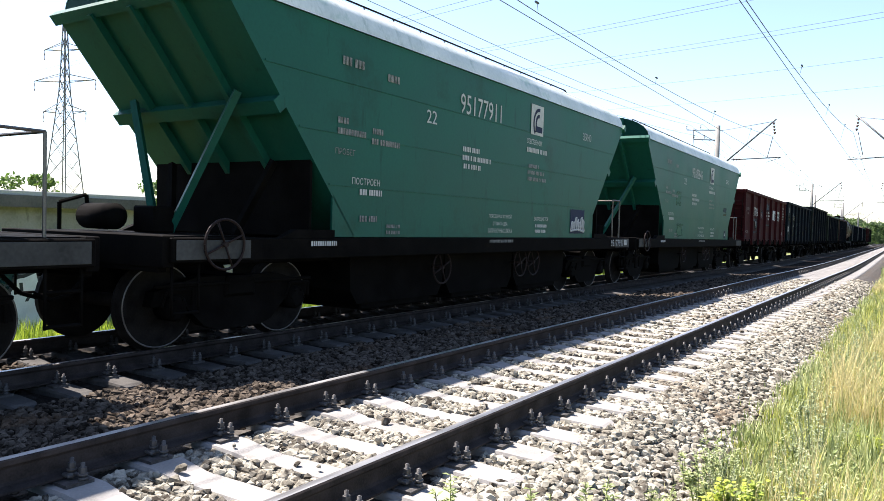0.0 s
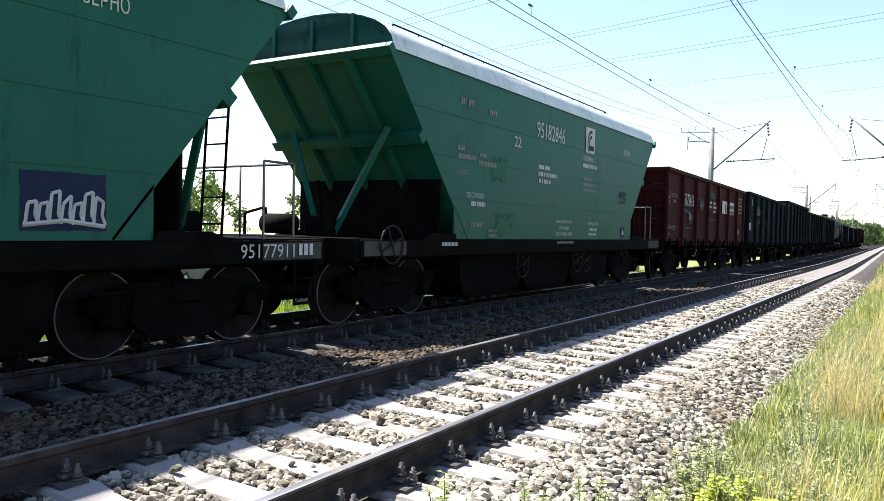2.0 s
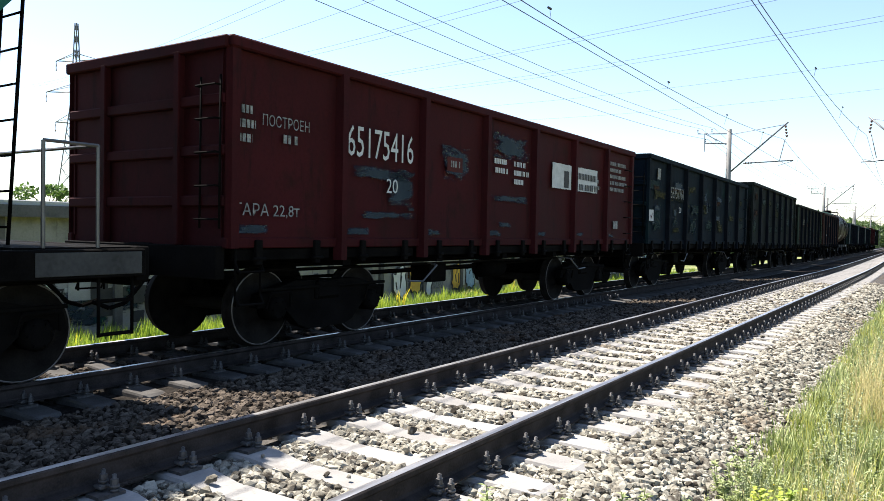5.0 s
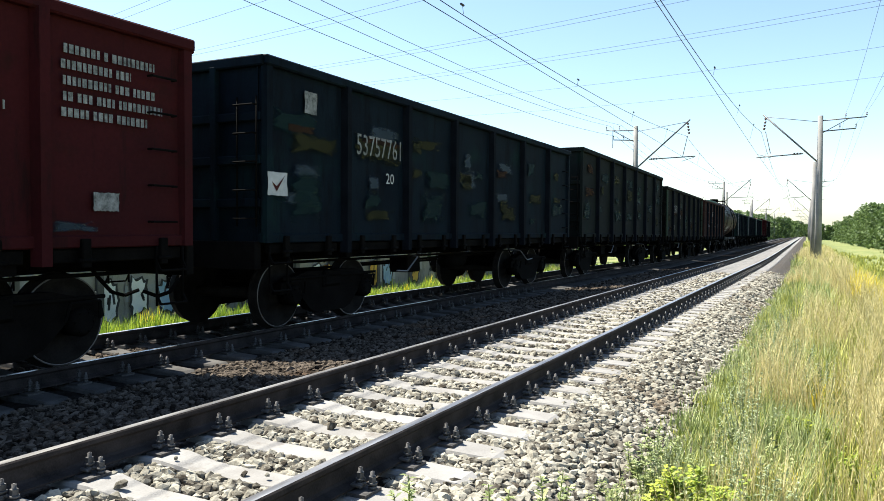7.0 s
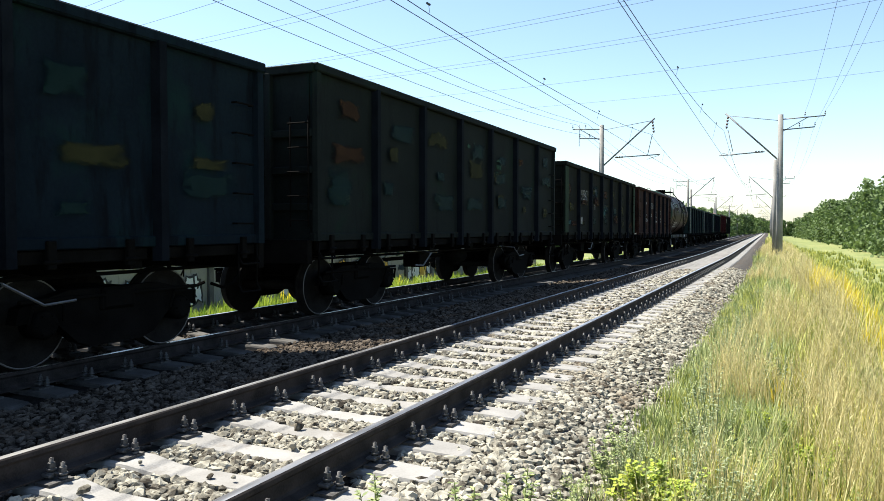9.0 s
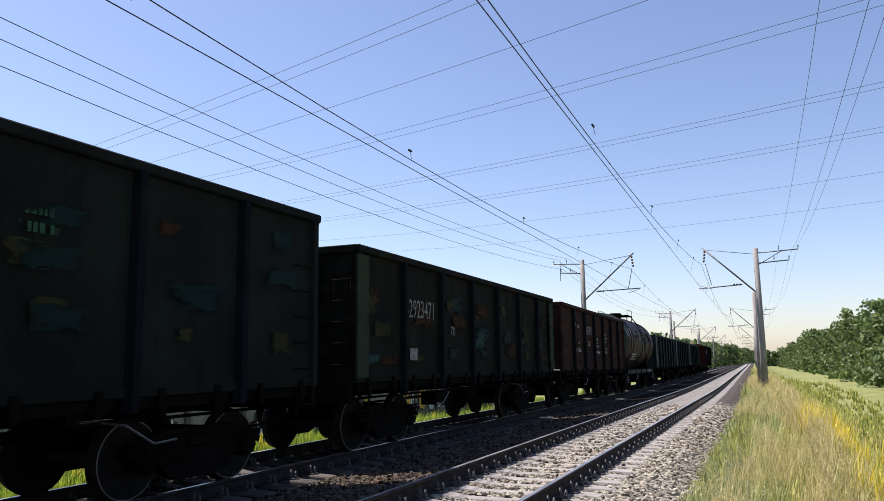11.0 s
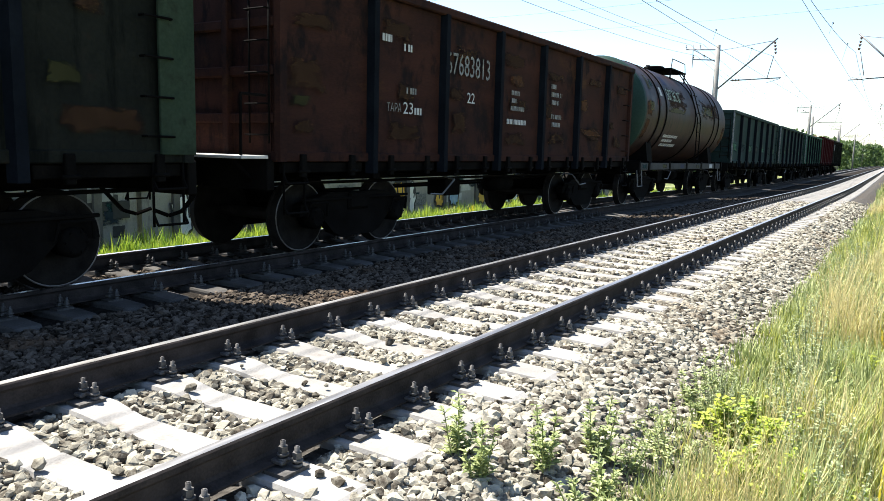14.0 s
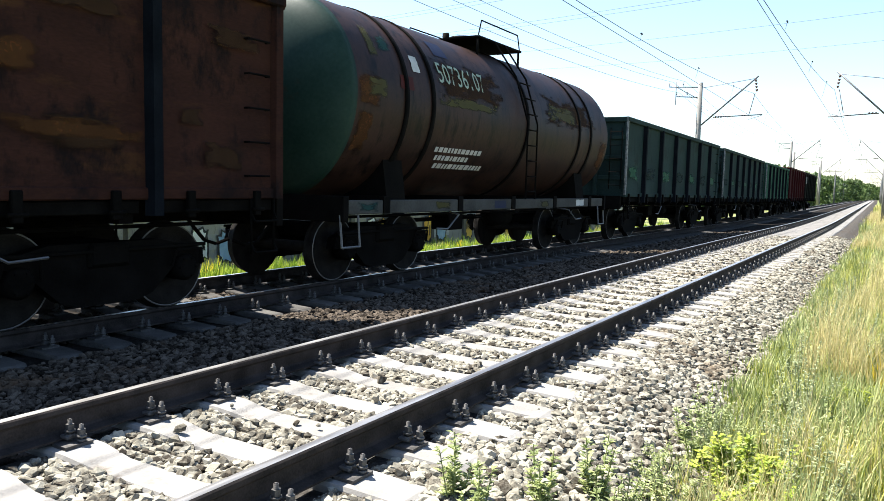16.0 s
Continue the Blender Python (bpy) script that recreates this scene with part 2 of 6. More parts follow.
M["weed"] = material("weed_leaf", (0.19, 0.24, 0.08), (0.46, 0.50, 0.22), 2.2, 0.6, bump=0.0, fine=5, spread=0.35, per_island=0.7)
M["flower"] = material("yellow_flower", (0.55, 0.42, 0.02), (0.75, 0.62, 0.05), 3, 0.6, bump=0.0, per_island=0.4)
M["teal2"] = material("bright_green_paint", (0.015, 0.052, 0.034), (0.034, 0.088, 0.058), 1.0, 0.75, bump=0.3, fine=25, stain=(0.0275, 0.033, 0.0275), stain_scale=0.9, stain_low=0.58, spec=0.05, streak=(0.012, 0.03, 0.02), streak_low=0.56)
M["green3"] = material("dark_green_patch", (0.011, 0.0495, 0.0248), (0.022, 0.077, 0.0413), 3, 0.7, bump=0.1, spec=0.12)
M["darkred"] = material("dark_red_patch", (0.036, 0.0054, 0.00432), (0.0648, 0.0108, 0.00792), 3, 0.7, bump=0.1, spec=0.12)
M["ochredark"] = material("dull_ochre_patch", (0.014, 0.0145, 0.0065), (0.034, 0.033, 0.0145), 3, 0.75, bump=0.1, spec=0.03)
M["galv"] = material("bare_deck_steel", (0.3, 0.29, 0.27), (0.5, 0.48, 0.45), 5, 0.7, bump=0.2, fine=40)
M["umber"] = material("umber_patch", (0.019, 0.0105, 0.0062), (0.04, 0.0215, 0.0125), 4, 0.8, bump=0.1, spec=0.03)
M["sagepaint"] = material("dull_sage_paint", (0.014, 0.024, 0.015), (0.034, 0.05, 0.032), 2, 0.8, bump=0.2, fine=30, spec=0.04, stain=(0.012, 0.016, 0.011), stain_scale=2.0)
# Post colour darkened to stand for the posts' shaded faces.
M["shadepost"] = material("shade_dark_post", (0.0028, 0.00385, 0.0056), (0.0077, 0.0098, 0.0133), 3, 0.8, bump=0.2, fine=30, spec=0.03)
M["load"] = material("red_ore_load", (0.10, 0.035, 0.025), (0.2, 0.08, 0.055), 1.5, 0.95, bump=0.8, fine=12, bump_dist=0.05)
for key in ("leaf", "leafdark", "blade", "straw", "weed", "flower", "lush", "sage", "spurge"):
    bsdf = M[key].node_tree.nodes["Principled BSDF"]
    bsdf.inputs["Transmission Weight"].default_value = 0.0
    bsdf.inputs["Subsurface Weight"].default_value = 0.0
    nt = M[key].node_tree
    tl = nt.nodes.new("ShaderNodeBsdfTranslucent")
    mixs = nt.nodes.new("ShaderNodeMixShader")
    mixs.inputs[0].default_value = 0.35
    src = bsdf.inputs["Base Color"].links[0].from_socket
    nt.links.new(src, tl.inputs[0])
    nt.links.new(bsdf.outputs[0], mixs.inputs[1])
    nt.links.new(tl.outputs[0], mixs.inputs[2])
    nt.links.new(mixs.outputs[0], nt.nodes["Material Output"].inputs[0])

def worn_edges(m, cover=0.9):
    """Lets a brushed-on patch thin out unevenly towards its edges, so that the paint below shows through."""
    n, l = m.node_tree.nodes, m.node_tree.links
    tc, sep = n.new("ShaderNodeTexCoord"), n.new("ShaderNodeSeparateXYZ")
    l.new(tc.outputs["Generated"], sep.inputs[0])

    def math_node(op, a, b):
        nd = n.new("ShaderNodeMath")
        nd.operation = op
        for k, v in enumerate((a, b)):
            if isinstance(v, float):
                nd.inputs[k].default_value = v
            else:
                l.new(v, nd.inputs[k])
        return nd.outputs[0]

    y, z = sep.outputs[1], sep.outputs[2]
    inside = math_node("MINIMUM", math_node("MINIMUM", y, math_node("SUBTRACT", 1.0, y)), math_node("MINIMUM", z, math_node("SUBTRACT", 1.0, z)))
    mp, nz = n.new("ShaderNodeMapping"), n.new("ShaderNodeTexNoise")
    mp.inputs["Scale"].default_value = (1.0, 1.6, 5.0)
    l.new(tc.outputs["Object"], mp.inputs[0])
    l.new(mp.outputs[0], nz.inputs["Vector"])
    nz.inputs["Scale"].default_value, nz.inputs["Detail"].default_value, nz.inputs["Roughness"].default_value = 1.6, 7, 0.65
    val = math_node("ADD", math_node("MULTIPLY", inside, 1.3), math_node("MULTIPLY", math_node("SUBTRACT", nz.outputs["Fac"], 0.5), 1.5))
    rng = n.new("ShaderNodeMapRange")
    rng.inputs["From Min"].default_value, rng.inputs["From Max"].default_value, rng.inputs["To Max"].default_value = 0.06, 0.30, cover
    l.new(val, rng.inputs["Value"])
    l.new(rng.outputs[0], n["Principled BSDF"].inputs["Alpha"])


for key in ("blue", "orange", "ochre", "tealpatch", "ochredark", "umber", "green3"):
    worn_edges(M[key])

# ---- mesh helpers ----
def mesh_of(bm, mat, smooth=False):
    me = bpy.data.meshes.new("m")
    bm.normal_update()
    bm.to_mesh(me)
    bm.free()
    for mt in (mat if isinstance(mat, (list, tuple)) else [mat]):
        me.materials.append(mt)
    if smooth:
        for p in me.polygons:
            p.use_smooth = True
    return me


def part(name, bm, mat, parent=None, label="", smooth=False, m=None):
    """Links a bmesh, or a mesh, as one object under a thing or a part."""
    me = bm if isinstance(bm, bpy.types.Mesh) else mesh_of(bm, mat, smooth)
    ob = new(name, me)
    ob.parent = parent
    if m is not None:
        ob.matrix_basis = m
    if label:
        tagged(ob, label)
    return ob


def box(bm, x0, x1, y0, y1, z0, z1, bevel=0.0, mat=0):
    r = bmesh.ops.create_cube(bm, size=1.0)
    for v in r["verts"]:
        v.co = Vector(((x0 + x1) / 2 + v.co.x * (x1 - x0), (y0 + y1) / 2 + v.co.y * (y1 - y0), (z0 + z1) / 2 + v.co.z * (z1 - z0)))
    fs = {f for v in r["verts"] for f in v.link_faces}
    for f in fs:
        f.material_index = mat
    if bevel:
        es = list({e for v in r["verts"] for e in v.link_edges})
        bmesh.ops.bevel(bm, geom=es, offset=bevel, segments=1, affect="EDGES")
    return bm


def rod(bm, a, b, r0, r1=None, seg=8, mat=0):
    a, b = Vector(a), Vector(b)
    r1 = r0 if r1 is None else r1
    q = (b - a).to_track_quat("Z", "Y").to_matrix()
    rings = []
    for c, r in ((a, r0), (b, r1)):
        rings.append([bm.verts.new(c + q @ Vector((r * math.cos(2 * math.pi * k / seg), r * math.sin(2 * math.pi * k / seg), 0))) for k in range(seg)])
    for k in range(seg):
        f = bm.faces.new((rings[0][k], rings[0][(k + 1) % seg], rings[1][(k + 1) % seg], rings[1][k]))
        f.material_index = mat
        f.smooth = seg > 6
    bm.faces.new(rings[0][::-1]).material_index = mat
    bm.faces.new(rings[1]).material_index = mat
    return bm


def chain(bm, pts, r, seg=6, mat=0):
    for a, b in zip(pts, pts[1:]):
        rod(bm, a, b, r, r, seg, mat)
    return bm


def prism(bm, outline, axis, a, b, mat=0):
    """Extrudes a closed outline of (p, q) pairs along x or y from a to b. The pairs are (y, z) or (x, z)."""
    def at(p, q, s):
        return (s, p, q) if axis == "x" else (p, s, q)
    lo = [bm.verts.new(at(p, q, a)) for p, q in outline]
    hi = [bm.verts.new(at(p, q, b)) for p, q in outline]
    n = len(outline)
    fs = [bm.faces.new(lo), bm.faces.new(hi[::-1])]
    for k in range(n):
        fs.append(bm.faces.new((lo[k], hi[k], hi[(k + 1) % n], lo[(k + 1) % n])))
    for f in fs:
        f.material_index = mat
    bmesh.ops.recalc_face_normals(bm, faces=fs)
    return bm


def lathe(bm, profile, axis="x", seg=28, mat=0, centre=(0, 0, 0), caps=True):
    """Turns (s, r) pairs round the axis."""
    rings = []
    c = Vector(centre)
    for s, r in profile:
        ring = []
        for k in range(seg):
            a = 2 * math.pi * k / seg
            u, v = r * math.cos(a), r * math.sin(a)
            ring.append(bm.verts.new(c + Vector({"x": (s, u, v), "y": (u, s, v), "z": (u, v, s)}[axis])))
        rings.append(ring)
    fs = []
    for i in range(len(rings) - 1):
        for k in range(seg):
            f = bm.faces.new((rings[i][k], rings[i][(k + 1) % seg], rings[i + 1][(k + 1) % seg], rings[i + 1][k]))
            f.material_index, f.smooth = mat, True
            fs.append(f)
    if caps and profile[0][1] > 1e-4:
        fs.append(bm.faces.new(rings[0]))
        fs[-1].material_index = mat
    if caps and profile[-1][1] > 1e-4:
        fs.append(bm.faces.new(rings[-1]))
        fs[-1].material_index = mat
    bmesh.ops.recalc_face_normals(bm, faces=fs)
    return bm


def raw_mesh(verts, faces, mats, index=None, smooth=False):
    me = bpy.data.meshes.new("m")
    me.from_pydata([tuple(v) for v in verts], [], [tuple(f) for f in faces])
    for mt in (mats if isinstance(mats, (list, tuple)) else [mats]):
        me.materials.append(mt)
    if index is not None:
        me.polygons.foreach_set("material_index", np.asarray(index, dtype=np.int32))
    if smooth:
        me.polygons.foreach_set("use_smooth", np.ones(len(me.polygons), dtype=bool))
    me.update()
    return me


WORDS = ["95177911", "95182846", "65175416", "53757761", "52923471", "67683813", "50736107", "22", "20", "70", "23", "ЗЕРНО", "СОБСТВЕННИК",
         "ЗАПРЕЩАЕТСЯ", "ПОСТРОЕН", "ТАРА 22,8т", "ТАРА", "ПРОБЕГ", "ПЕРЕД РАЗГРУЗКОЙ", "ОТКРЫТЬ ДВА", "ЗАГРУЗОЧНЫХ ЛЮКА"]
TEXT = {}
for word in WORDS:
    cu = bpy.data.curves.new("t", "FONT")
    cu.body, cu.size, cu.resolution_u = word, 1.0, 2
    tob = bpy.data.objects.new("t", cu)
    scene.collection.objects.link(tob)
    bpy.context.view_layer.update()
    tm = bpy.data.meshes.new_from_object(tob.evaluated_get(bpy.context.evaluated_depsgraph_get()))
    tv = np.array([v.co[:2] for v in tm.vertices])
    tv -= tv.min(0)
    TEXT[word] = (tv, [tuple(p.vertices) for p in tm.polygons])
    bpy.data.objects.remove(tob)
    bpy.data.meshes.remove(tm)


def lettering(parent, word, x, y, z, height, width, mat, label=""):
    """A painted word on a side that faces +x; y, z: its lower start."""
    tv, faces = TEXT[word]
    s = tv / tv.max(0) * (width, height)
    return part("lettering", raw_mesh([(x, y + p, z + q) for p, q in s], faces, mat), None, parent, label)


def bars(parent, x, y, z, widths, height, mat, gap=0.75, seed=1):
    """Rows of short painted bars in place of small writing."""
    rg = random.Random(seed)
    bm = bmesh.new()
    for k, w in enumerate(widths):
        p, zz = y + rg.uniform(0, 0.05), z - k * height * (1 + gap)
        while p < y + w:
            q = min(p + rg.uniform(0.35, 0.6) * height, y + w)
            bm.faces.new([bm.verts.new(c) for c in ((x, p, zz), (x, q, zz), (x, q, zz + height), (x, p, zz + height))])
            p = q + (0.2 if rg.random() < 0.85 else 0.6) * height
    return tagged(part("small_writing", bm, mat, parent), kind="stuff")


def patch(parent, name, x, y0, y1, z0, z1, mat, seed=0, label=""):
    """A painted-over patch with an uneven edge."""
    rg = random.Random(seed)
    e = 0.006
    pts = []
    for k in range(16):
        pts.append((y0 + (y1 - y0) * k / 16, z0 + rg.uniform(-e, e)))
    for k in range(6):
        pts.append((y1 + rg.uniform(-2 * e, e), z0 + (z1 - z0) * k / 6))
    for k in range(16):
        pts.append((y1 - (y1 - y0) * k / 16, z1 + rg.uniform(-e, e)))
    for k in range(6):
        pts.append((y0 + rg.uniform(-e, 2 * e), z1 - (z1 - z0) * k / 6))
    bm = bmesh.new()
    bm.faces.new([bm.verts.new((x, p, q)) for p, q in pts])
    return part(name, bm, mat, parent, label)


# ---- the line of the track ----
DY = 0.5
LINE_Y = np.arange(-150, 1500, DY)
LINE_H = -0.0005 * np.clip(LINE_Y - 5, 0, 43)
LINE_S = np.where(LINE_Y < 35, -0.0004 * np.clip(LINE_Y - 5, 0, 30), -0.012 + 0.006 * np.clip((LINE_Y - 35) / 25, 0, 1))
LINE_X, LINE_Z = np.cumsum(LINE_H) * DY, np.cumsum(LINE_S) * DY


def along(y):
    """The near track's axis at y: x, rail-top height, heading to the left in radians."""
    return float(np.interp(y, LINE_Y, LINE_X)), float(np.interp(y, LINE_Y, LINE_Z)), float(-np.interp(y, LINE_Y, LINE_H))


def place(u, y, z=0.0):
    x, dz, _ = along(y)
    return Vector((x + u, y, z + dz))


TRACK2, DROP2 = -4.60, -0.14

# ---- ground and ballast ----
PROFILE = [(-600, -3.0), (-40, -2.6), (-16.5, -2.0), (-13, -1.75), (-9.6, -1.0), (-8.2, -0.72), (-7.4, -0.58), (-6.9, -0.55), (2.2, -0.55), (2.7, -0.55), (4.0, -0.56), (4.6, -0.74), (6.0, -1.35),
           (9.5, -2.6), (12, -2.9), (30, -3.0), (600, -3.2)]
BED = [(-8.6, -0.86), (-7.6, -0.60), (-6.6, -0.42), (-6.2, -0.40), (-3.2, -0.40), (-2.5, -0.36), (-1.9, -0.28), (-1.5, -0.255), (1.45, -0.255), (1.65, -0.27), (2.1, -0.42), (2.6, -0.57)]


def profile(table, u):
    return float(np.interp(u, [p[0] for p in table], [p[1] for p in table]))


def sheet(name, table, us, ys, rough, mat, label, edge=None):
    verts, faces, index = [], [], []
    for y in ys:
        for u in us:
            wob = rough * (noise.noise((u * 0.9, y * 0.9, 3.1)) + 0.5 * noise.noise((u * 3.1, y * 3.1, 7.7)))
            verts.append(place(u, y, profile(table, u) + wob))
    n = len(us)
    for j in range(len(ys) - 1):
        for i in range(n - 1):
            k = j * n + i
            faces.append((k, k + 1, k + n + 1, k + n))
            index.append(1 if edge is not None and us[i] < edge + 0.25 * noise.noise((0, ys[j] * 0.8, 1)) else 0)
    return tagged(part(name, raw_mesh(verts, faces, mat, index, True), None), label, name, kind="structure")


g_us = sorted(set([p[0] for p in PROFILE] + list(np.arange(-16, -7, 0.7)) + list(np.arange(2.7, 14, 0.5)) + [-300, -150, -80, -25, 20, 60, 150, 300]))
g_ys = list(np.arange(-140, -10, 10)) + list(np.arange(-10, 60, 1.0)) + list(np.arange(60, 200, 7)) + list(np.arange(200, 1400, 60))
sheet("ground", PROFILE, g_us, g_ys, 0.05, M["grass_ground"], "rough grassy embankment falling away beside the tracks")
b_us = sorted(set([p[0] for p in BED] + list(np.arange(-8.4, 2.6, 0.2))))
b_ys = list(np.arange(-60, -2, 3)) + list(np.arange(-2, 30, 0.2)) + list(np.arange(30, 120, 2)) + list(np.arange(120, 700, 20))
# Left of the near track the bed is coloured darker, for the train's shade.
sheet("ballast", BED, b_us, b_ys, 0.018, [M["ballast"], M["shadeballast"]], "grey crushed-stone ballast under two parallel tracks", -1.0)

# loose stones of the ballast
def stones(name, boxes, seed, label, mat):
    """Many small broken stones in one mesh. boxes: u0, u1, y0, y1, number, smallest and largest radius."""
    rg = np.random.RandomState(seed)
    bm = bmesh.new()
    bmesh.ops.create_icosphere(bm, subdivisions=1, radius=1.0)
    bv = np.array([v.co[:] for v in bm.verts])
    bf = np.array([[v.index for v in f.verts] for f in bm.faces])
    bm.free()
    kinds = [bv * (1 + rg.uniform(-0.32, 0.32, (len(bv), 1))) for _ in range(14)]
    vs, fs, base = [], [], 0
    for u0, u1, y0, y1, num, r0, r1 in boxes:
        us, ys = rg.uniform(u0, u1, num), rg.uniform(y0, y1, num)
        for u, y in zip(us, ys):
            k = round((y - SLEEPER_Y0) / SLEEPER_STEP)
            on_sleeper = abs(y - SLEEPER_Y0 - k * SLEEPER_STEP) < 0.12 and abs(u) < 1.24 + 0.1 * noise.noise((k * 3.7, u, 0))
            if abs(abs(u) - 0.8) < 0.1 or (on_sleeper and rg.rand() < 0.994):
                continue
            r = rg.uniform(r0, r1)
            ang = rg.uniform(0, 6.28)
            c, s = math.cos(ang), math.sin(ang)
            kv = kinds[rg.randint(14)] * (r * rg.uniform(0.8, 1.35), r * rg.uniform(0.7, 1.1), r * rg.uniform(0.55, 0.95))
            tilt = rg.uniform(-0.6, 0.6)
            kv = kv @ np.array([[c, -s, 0], [s, c, 0], [0, 0, 1]]) @ np.array([[1, 0, 0], [0, math.cos(tilt), -math.sin(tilt)], [0, math.sin(tilt), math.cos(tilt)]])
            p = place(u, y, profile(BED, u) + (0.05 if on_sleeper else 0) + rg.uniform(-0.01, 0.02))
            vs.append(kv + np.array(p))
            fs.append(bf + base)
            base += len(bv)
    me = raw_mesh(np.concatenate(vs), np.concatenate(fs), M[mat])
    return tagged(part(name, me, None), label, "gravel", kind="stuff")


SLEEPER_STEP, SLEEPER_Y0 = 0.5443, 4.59
stones("ballast_stones", [(-0.72, 0.72, 3.2, 9.5, 9500, 0.018, 0.045), (-0.72, 0.72, 9.5, 17, 4300, 0.028, 0.05), (0.9, 2.5, 3.0, 10, 13500, 0.016, 0.046),
                          (-0.72, 0.72, -4, 3.2, 2600, 0.025, 0.05), (0.9, 2.5, -4, 3.0, 3600, 0.025, 0.05),
                          (0.9, 2.4, 10, 19, 7500, 0.028, 0.05), (-0.72, 0.72, 17, 32, 3000, 0.035, 0.06), (0.9, 2.3, 19, 34, 3000, 0.035, 0.06)], 5, "loose angular grey and brown ballast stones", "stone")
# Stones between the tracks, with the shade painted into their colour.
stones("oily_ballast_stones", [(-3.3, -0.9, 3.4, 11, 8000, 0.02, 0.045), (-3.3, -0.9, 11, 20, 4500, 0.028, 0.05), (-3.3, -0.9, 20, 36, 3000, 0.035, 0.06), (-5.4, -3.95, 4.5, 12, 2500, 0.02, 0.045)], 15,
       "brown ballast stones between the tracks, darkened as in the train's shade", "shadestone")

# ---- tracks ----
def rail_outline():
    half = [(0.075, -0.18), (0.075, -0.169), (0.02, -0.150), (0.009, -0.135), (0.009, -0.060), (0.020, -0.045), (0.037, -0.036), (0.037, -0.010), (0.028, -0.001), (0.0, 0.0)]
    return half + [(-p, q) for p, q in half[-2::-1]]


def rail_mesh(u, drop):
    out = rail_outline()
    ys = list(np.arange(-60, 0, 6)) + list(np.arange(0, 70, 1.5)) + list(np.arange(70, 700, 10))
    vs, fs, mi, n = [], [], [], len(out)
    for y in ys:
        for p, q in out:
            vs.append(place(u + p, y, drop + q))
    for j in range(len(ys) - 1):
        for i in range(n):
            k, l = j * n + i, j * n + (i + 1) % n
            fs.append((k, l, l + n, k + n))
            mi.append(1 if out[i][1] > -0.004 and out[(i + 1) % n][1] > -0.004 else 0)
    return raw_mesh(vs, fs, [M["rail"], M["railtop"]], mi)


def sleeper_mesh(mat):
    """A concrete sleeper, deeper under the rails and lower in the middle."""
    bm = bmesh.new()
    xs = [(-1.35, 0.09, -0.235), (-1.30, 0.12, -0.215), (-1.0, 0.128, -0.205), (-0.56, 0.125, -0.205), (-0.3, 0.105, -0.235), (0.3, 0.105, -0.235), (0.56, 0.125, -0.205), (1.0, 0.128, -0.205),
          (1.30, 0.12, -0.215), (1.35, 0.09, -0.235)]
    prev = None
    for x, w, z in xs:
        ring = [bm.verts.new((x, s * (w + d), zz)) for s, d, zz in ((-1, 0.03, -0.36), (-1, 0.012, z - 0.02), (-1, 0, z), (1, 0, z), (1, 0.012, z - 0.02), (1, 0.03, -0.36))]
        if prev:
            for k in range(5):
                bm.faces.new((prev[k], prev[k + 1], ring[k + 1], ring[k]))
        else:
            bm.faces.new(ring)
        prev = ring
    bm.faces.new(prev[::-1])
    bmesh.ops.recalc_face_normals(bm, faces=bm.faces)
    return mesh_of(bm, mat)


def fastening_mesh():
    """Base plate, clip and two bolts with nuts, on the right of a rail."""
    bm = bmesh.new()
    box(bm, 0.06, 0.19, -0.085, 0.085, -0.215, -0.185)
    box(bm, 0.05, 0.125, -0.035, 0.035, -0.172, -0.150, 0.006)
    for x, top, y in ((0.10, -0.06, 0.0), (0.162, -0.085, 0.03)):
        rod(bm, (x, y, -0.2), (x, y, top), 0.0125, None, 8)
        rod(bm, (x, y, top - 0.06), (x, y, top - 0.026), 0.0225, None, 6)
        rod(bm, (x, y, top - 0.072), (x, y, top - 0.06), 0.029, None, 10)
        rod(bm, (x, y, top - 0.1), (x, y, top - 0.082), 0.026, None, 8)
        rod(bm, (x, y, top), (x, y, top + 0.004), 0.0105, 0.005, 8)
    return mesh_of(bm, M["bolt"])


def railway_track(u, drop, label, count, near, fast, mat):
    tr = tagged(new("railway_track"), label, "railway track", kind="structure")
    for side in (-0.8, 0.8):
        part("rail", rail_mesh(u + side, drop), None, tr, "rusted steel rail with a bright worn top")
    sm, fm = sleeper_mesh(mat), fastening_mesh()
    far_v, far_f = [], []
    for k in range(-45, count):
        y = SLEEPER_Y0 + k * SLEEPER_STEP
        x, z, h = along(y)
        m = pose(x + u, y, z + drop, 0, 0, math.degrees(h))
        if k < near:
            part("sleeper", sm, None, tr, m=m)
        else:
            b = len(far_v)
            far_v += [m @ v.co for v in sm.vertices]
            far_f += [tuple(b + i for i in p.vertices) for p in sm.polygons]
        if -3 <= k < fast:
            for side in (-0.8, 0.8):
                for turn in (0, 180):
                    part("rail_fastening", fm, None, tr, m=m @ pose(side, 0, 0, 0, 0, turn))
    if far_v:
        part("far_sleepers", raw_mesh(far_v, far_f, mat), None, tr)
    return tr, fm


near_track, FASTM = railway_track(0.0, 0.0, "near railway track on pale concrete sleepers with bolted rails", 700, 260, 62, M["sleeper"])
vs, fs = [], []
for k in range(62, 190):
    x, z, h = along(SLEEPER_Y0 + k * SLEEPER_STEP)
    for side in (-0.8, 0.8):
        m = pose(x + side, SLEEPER_Y0 + k * SLEEPER_STEP, z, 0, 0, math.degrees(h))
        b = len(vs)
        vs += [m @ v.co for v in FASTM.vertices]
        fs += [tuple(b + i for i in p.vertices) for p in FASTM.polygons]
tagged(part("far_fastenings", raw_mesh(vs, fs, M["bolt"]), None, near_track), kind="stuff")
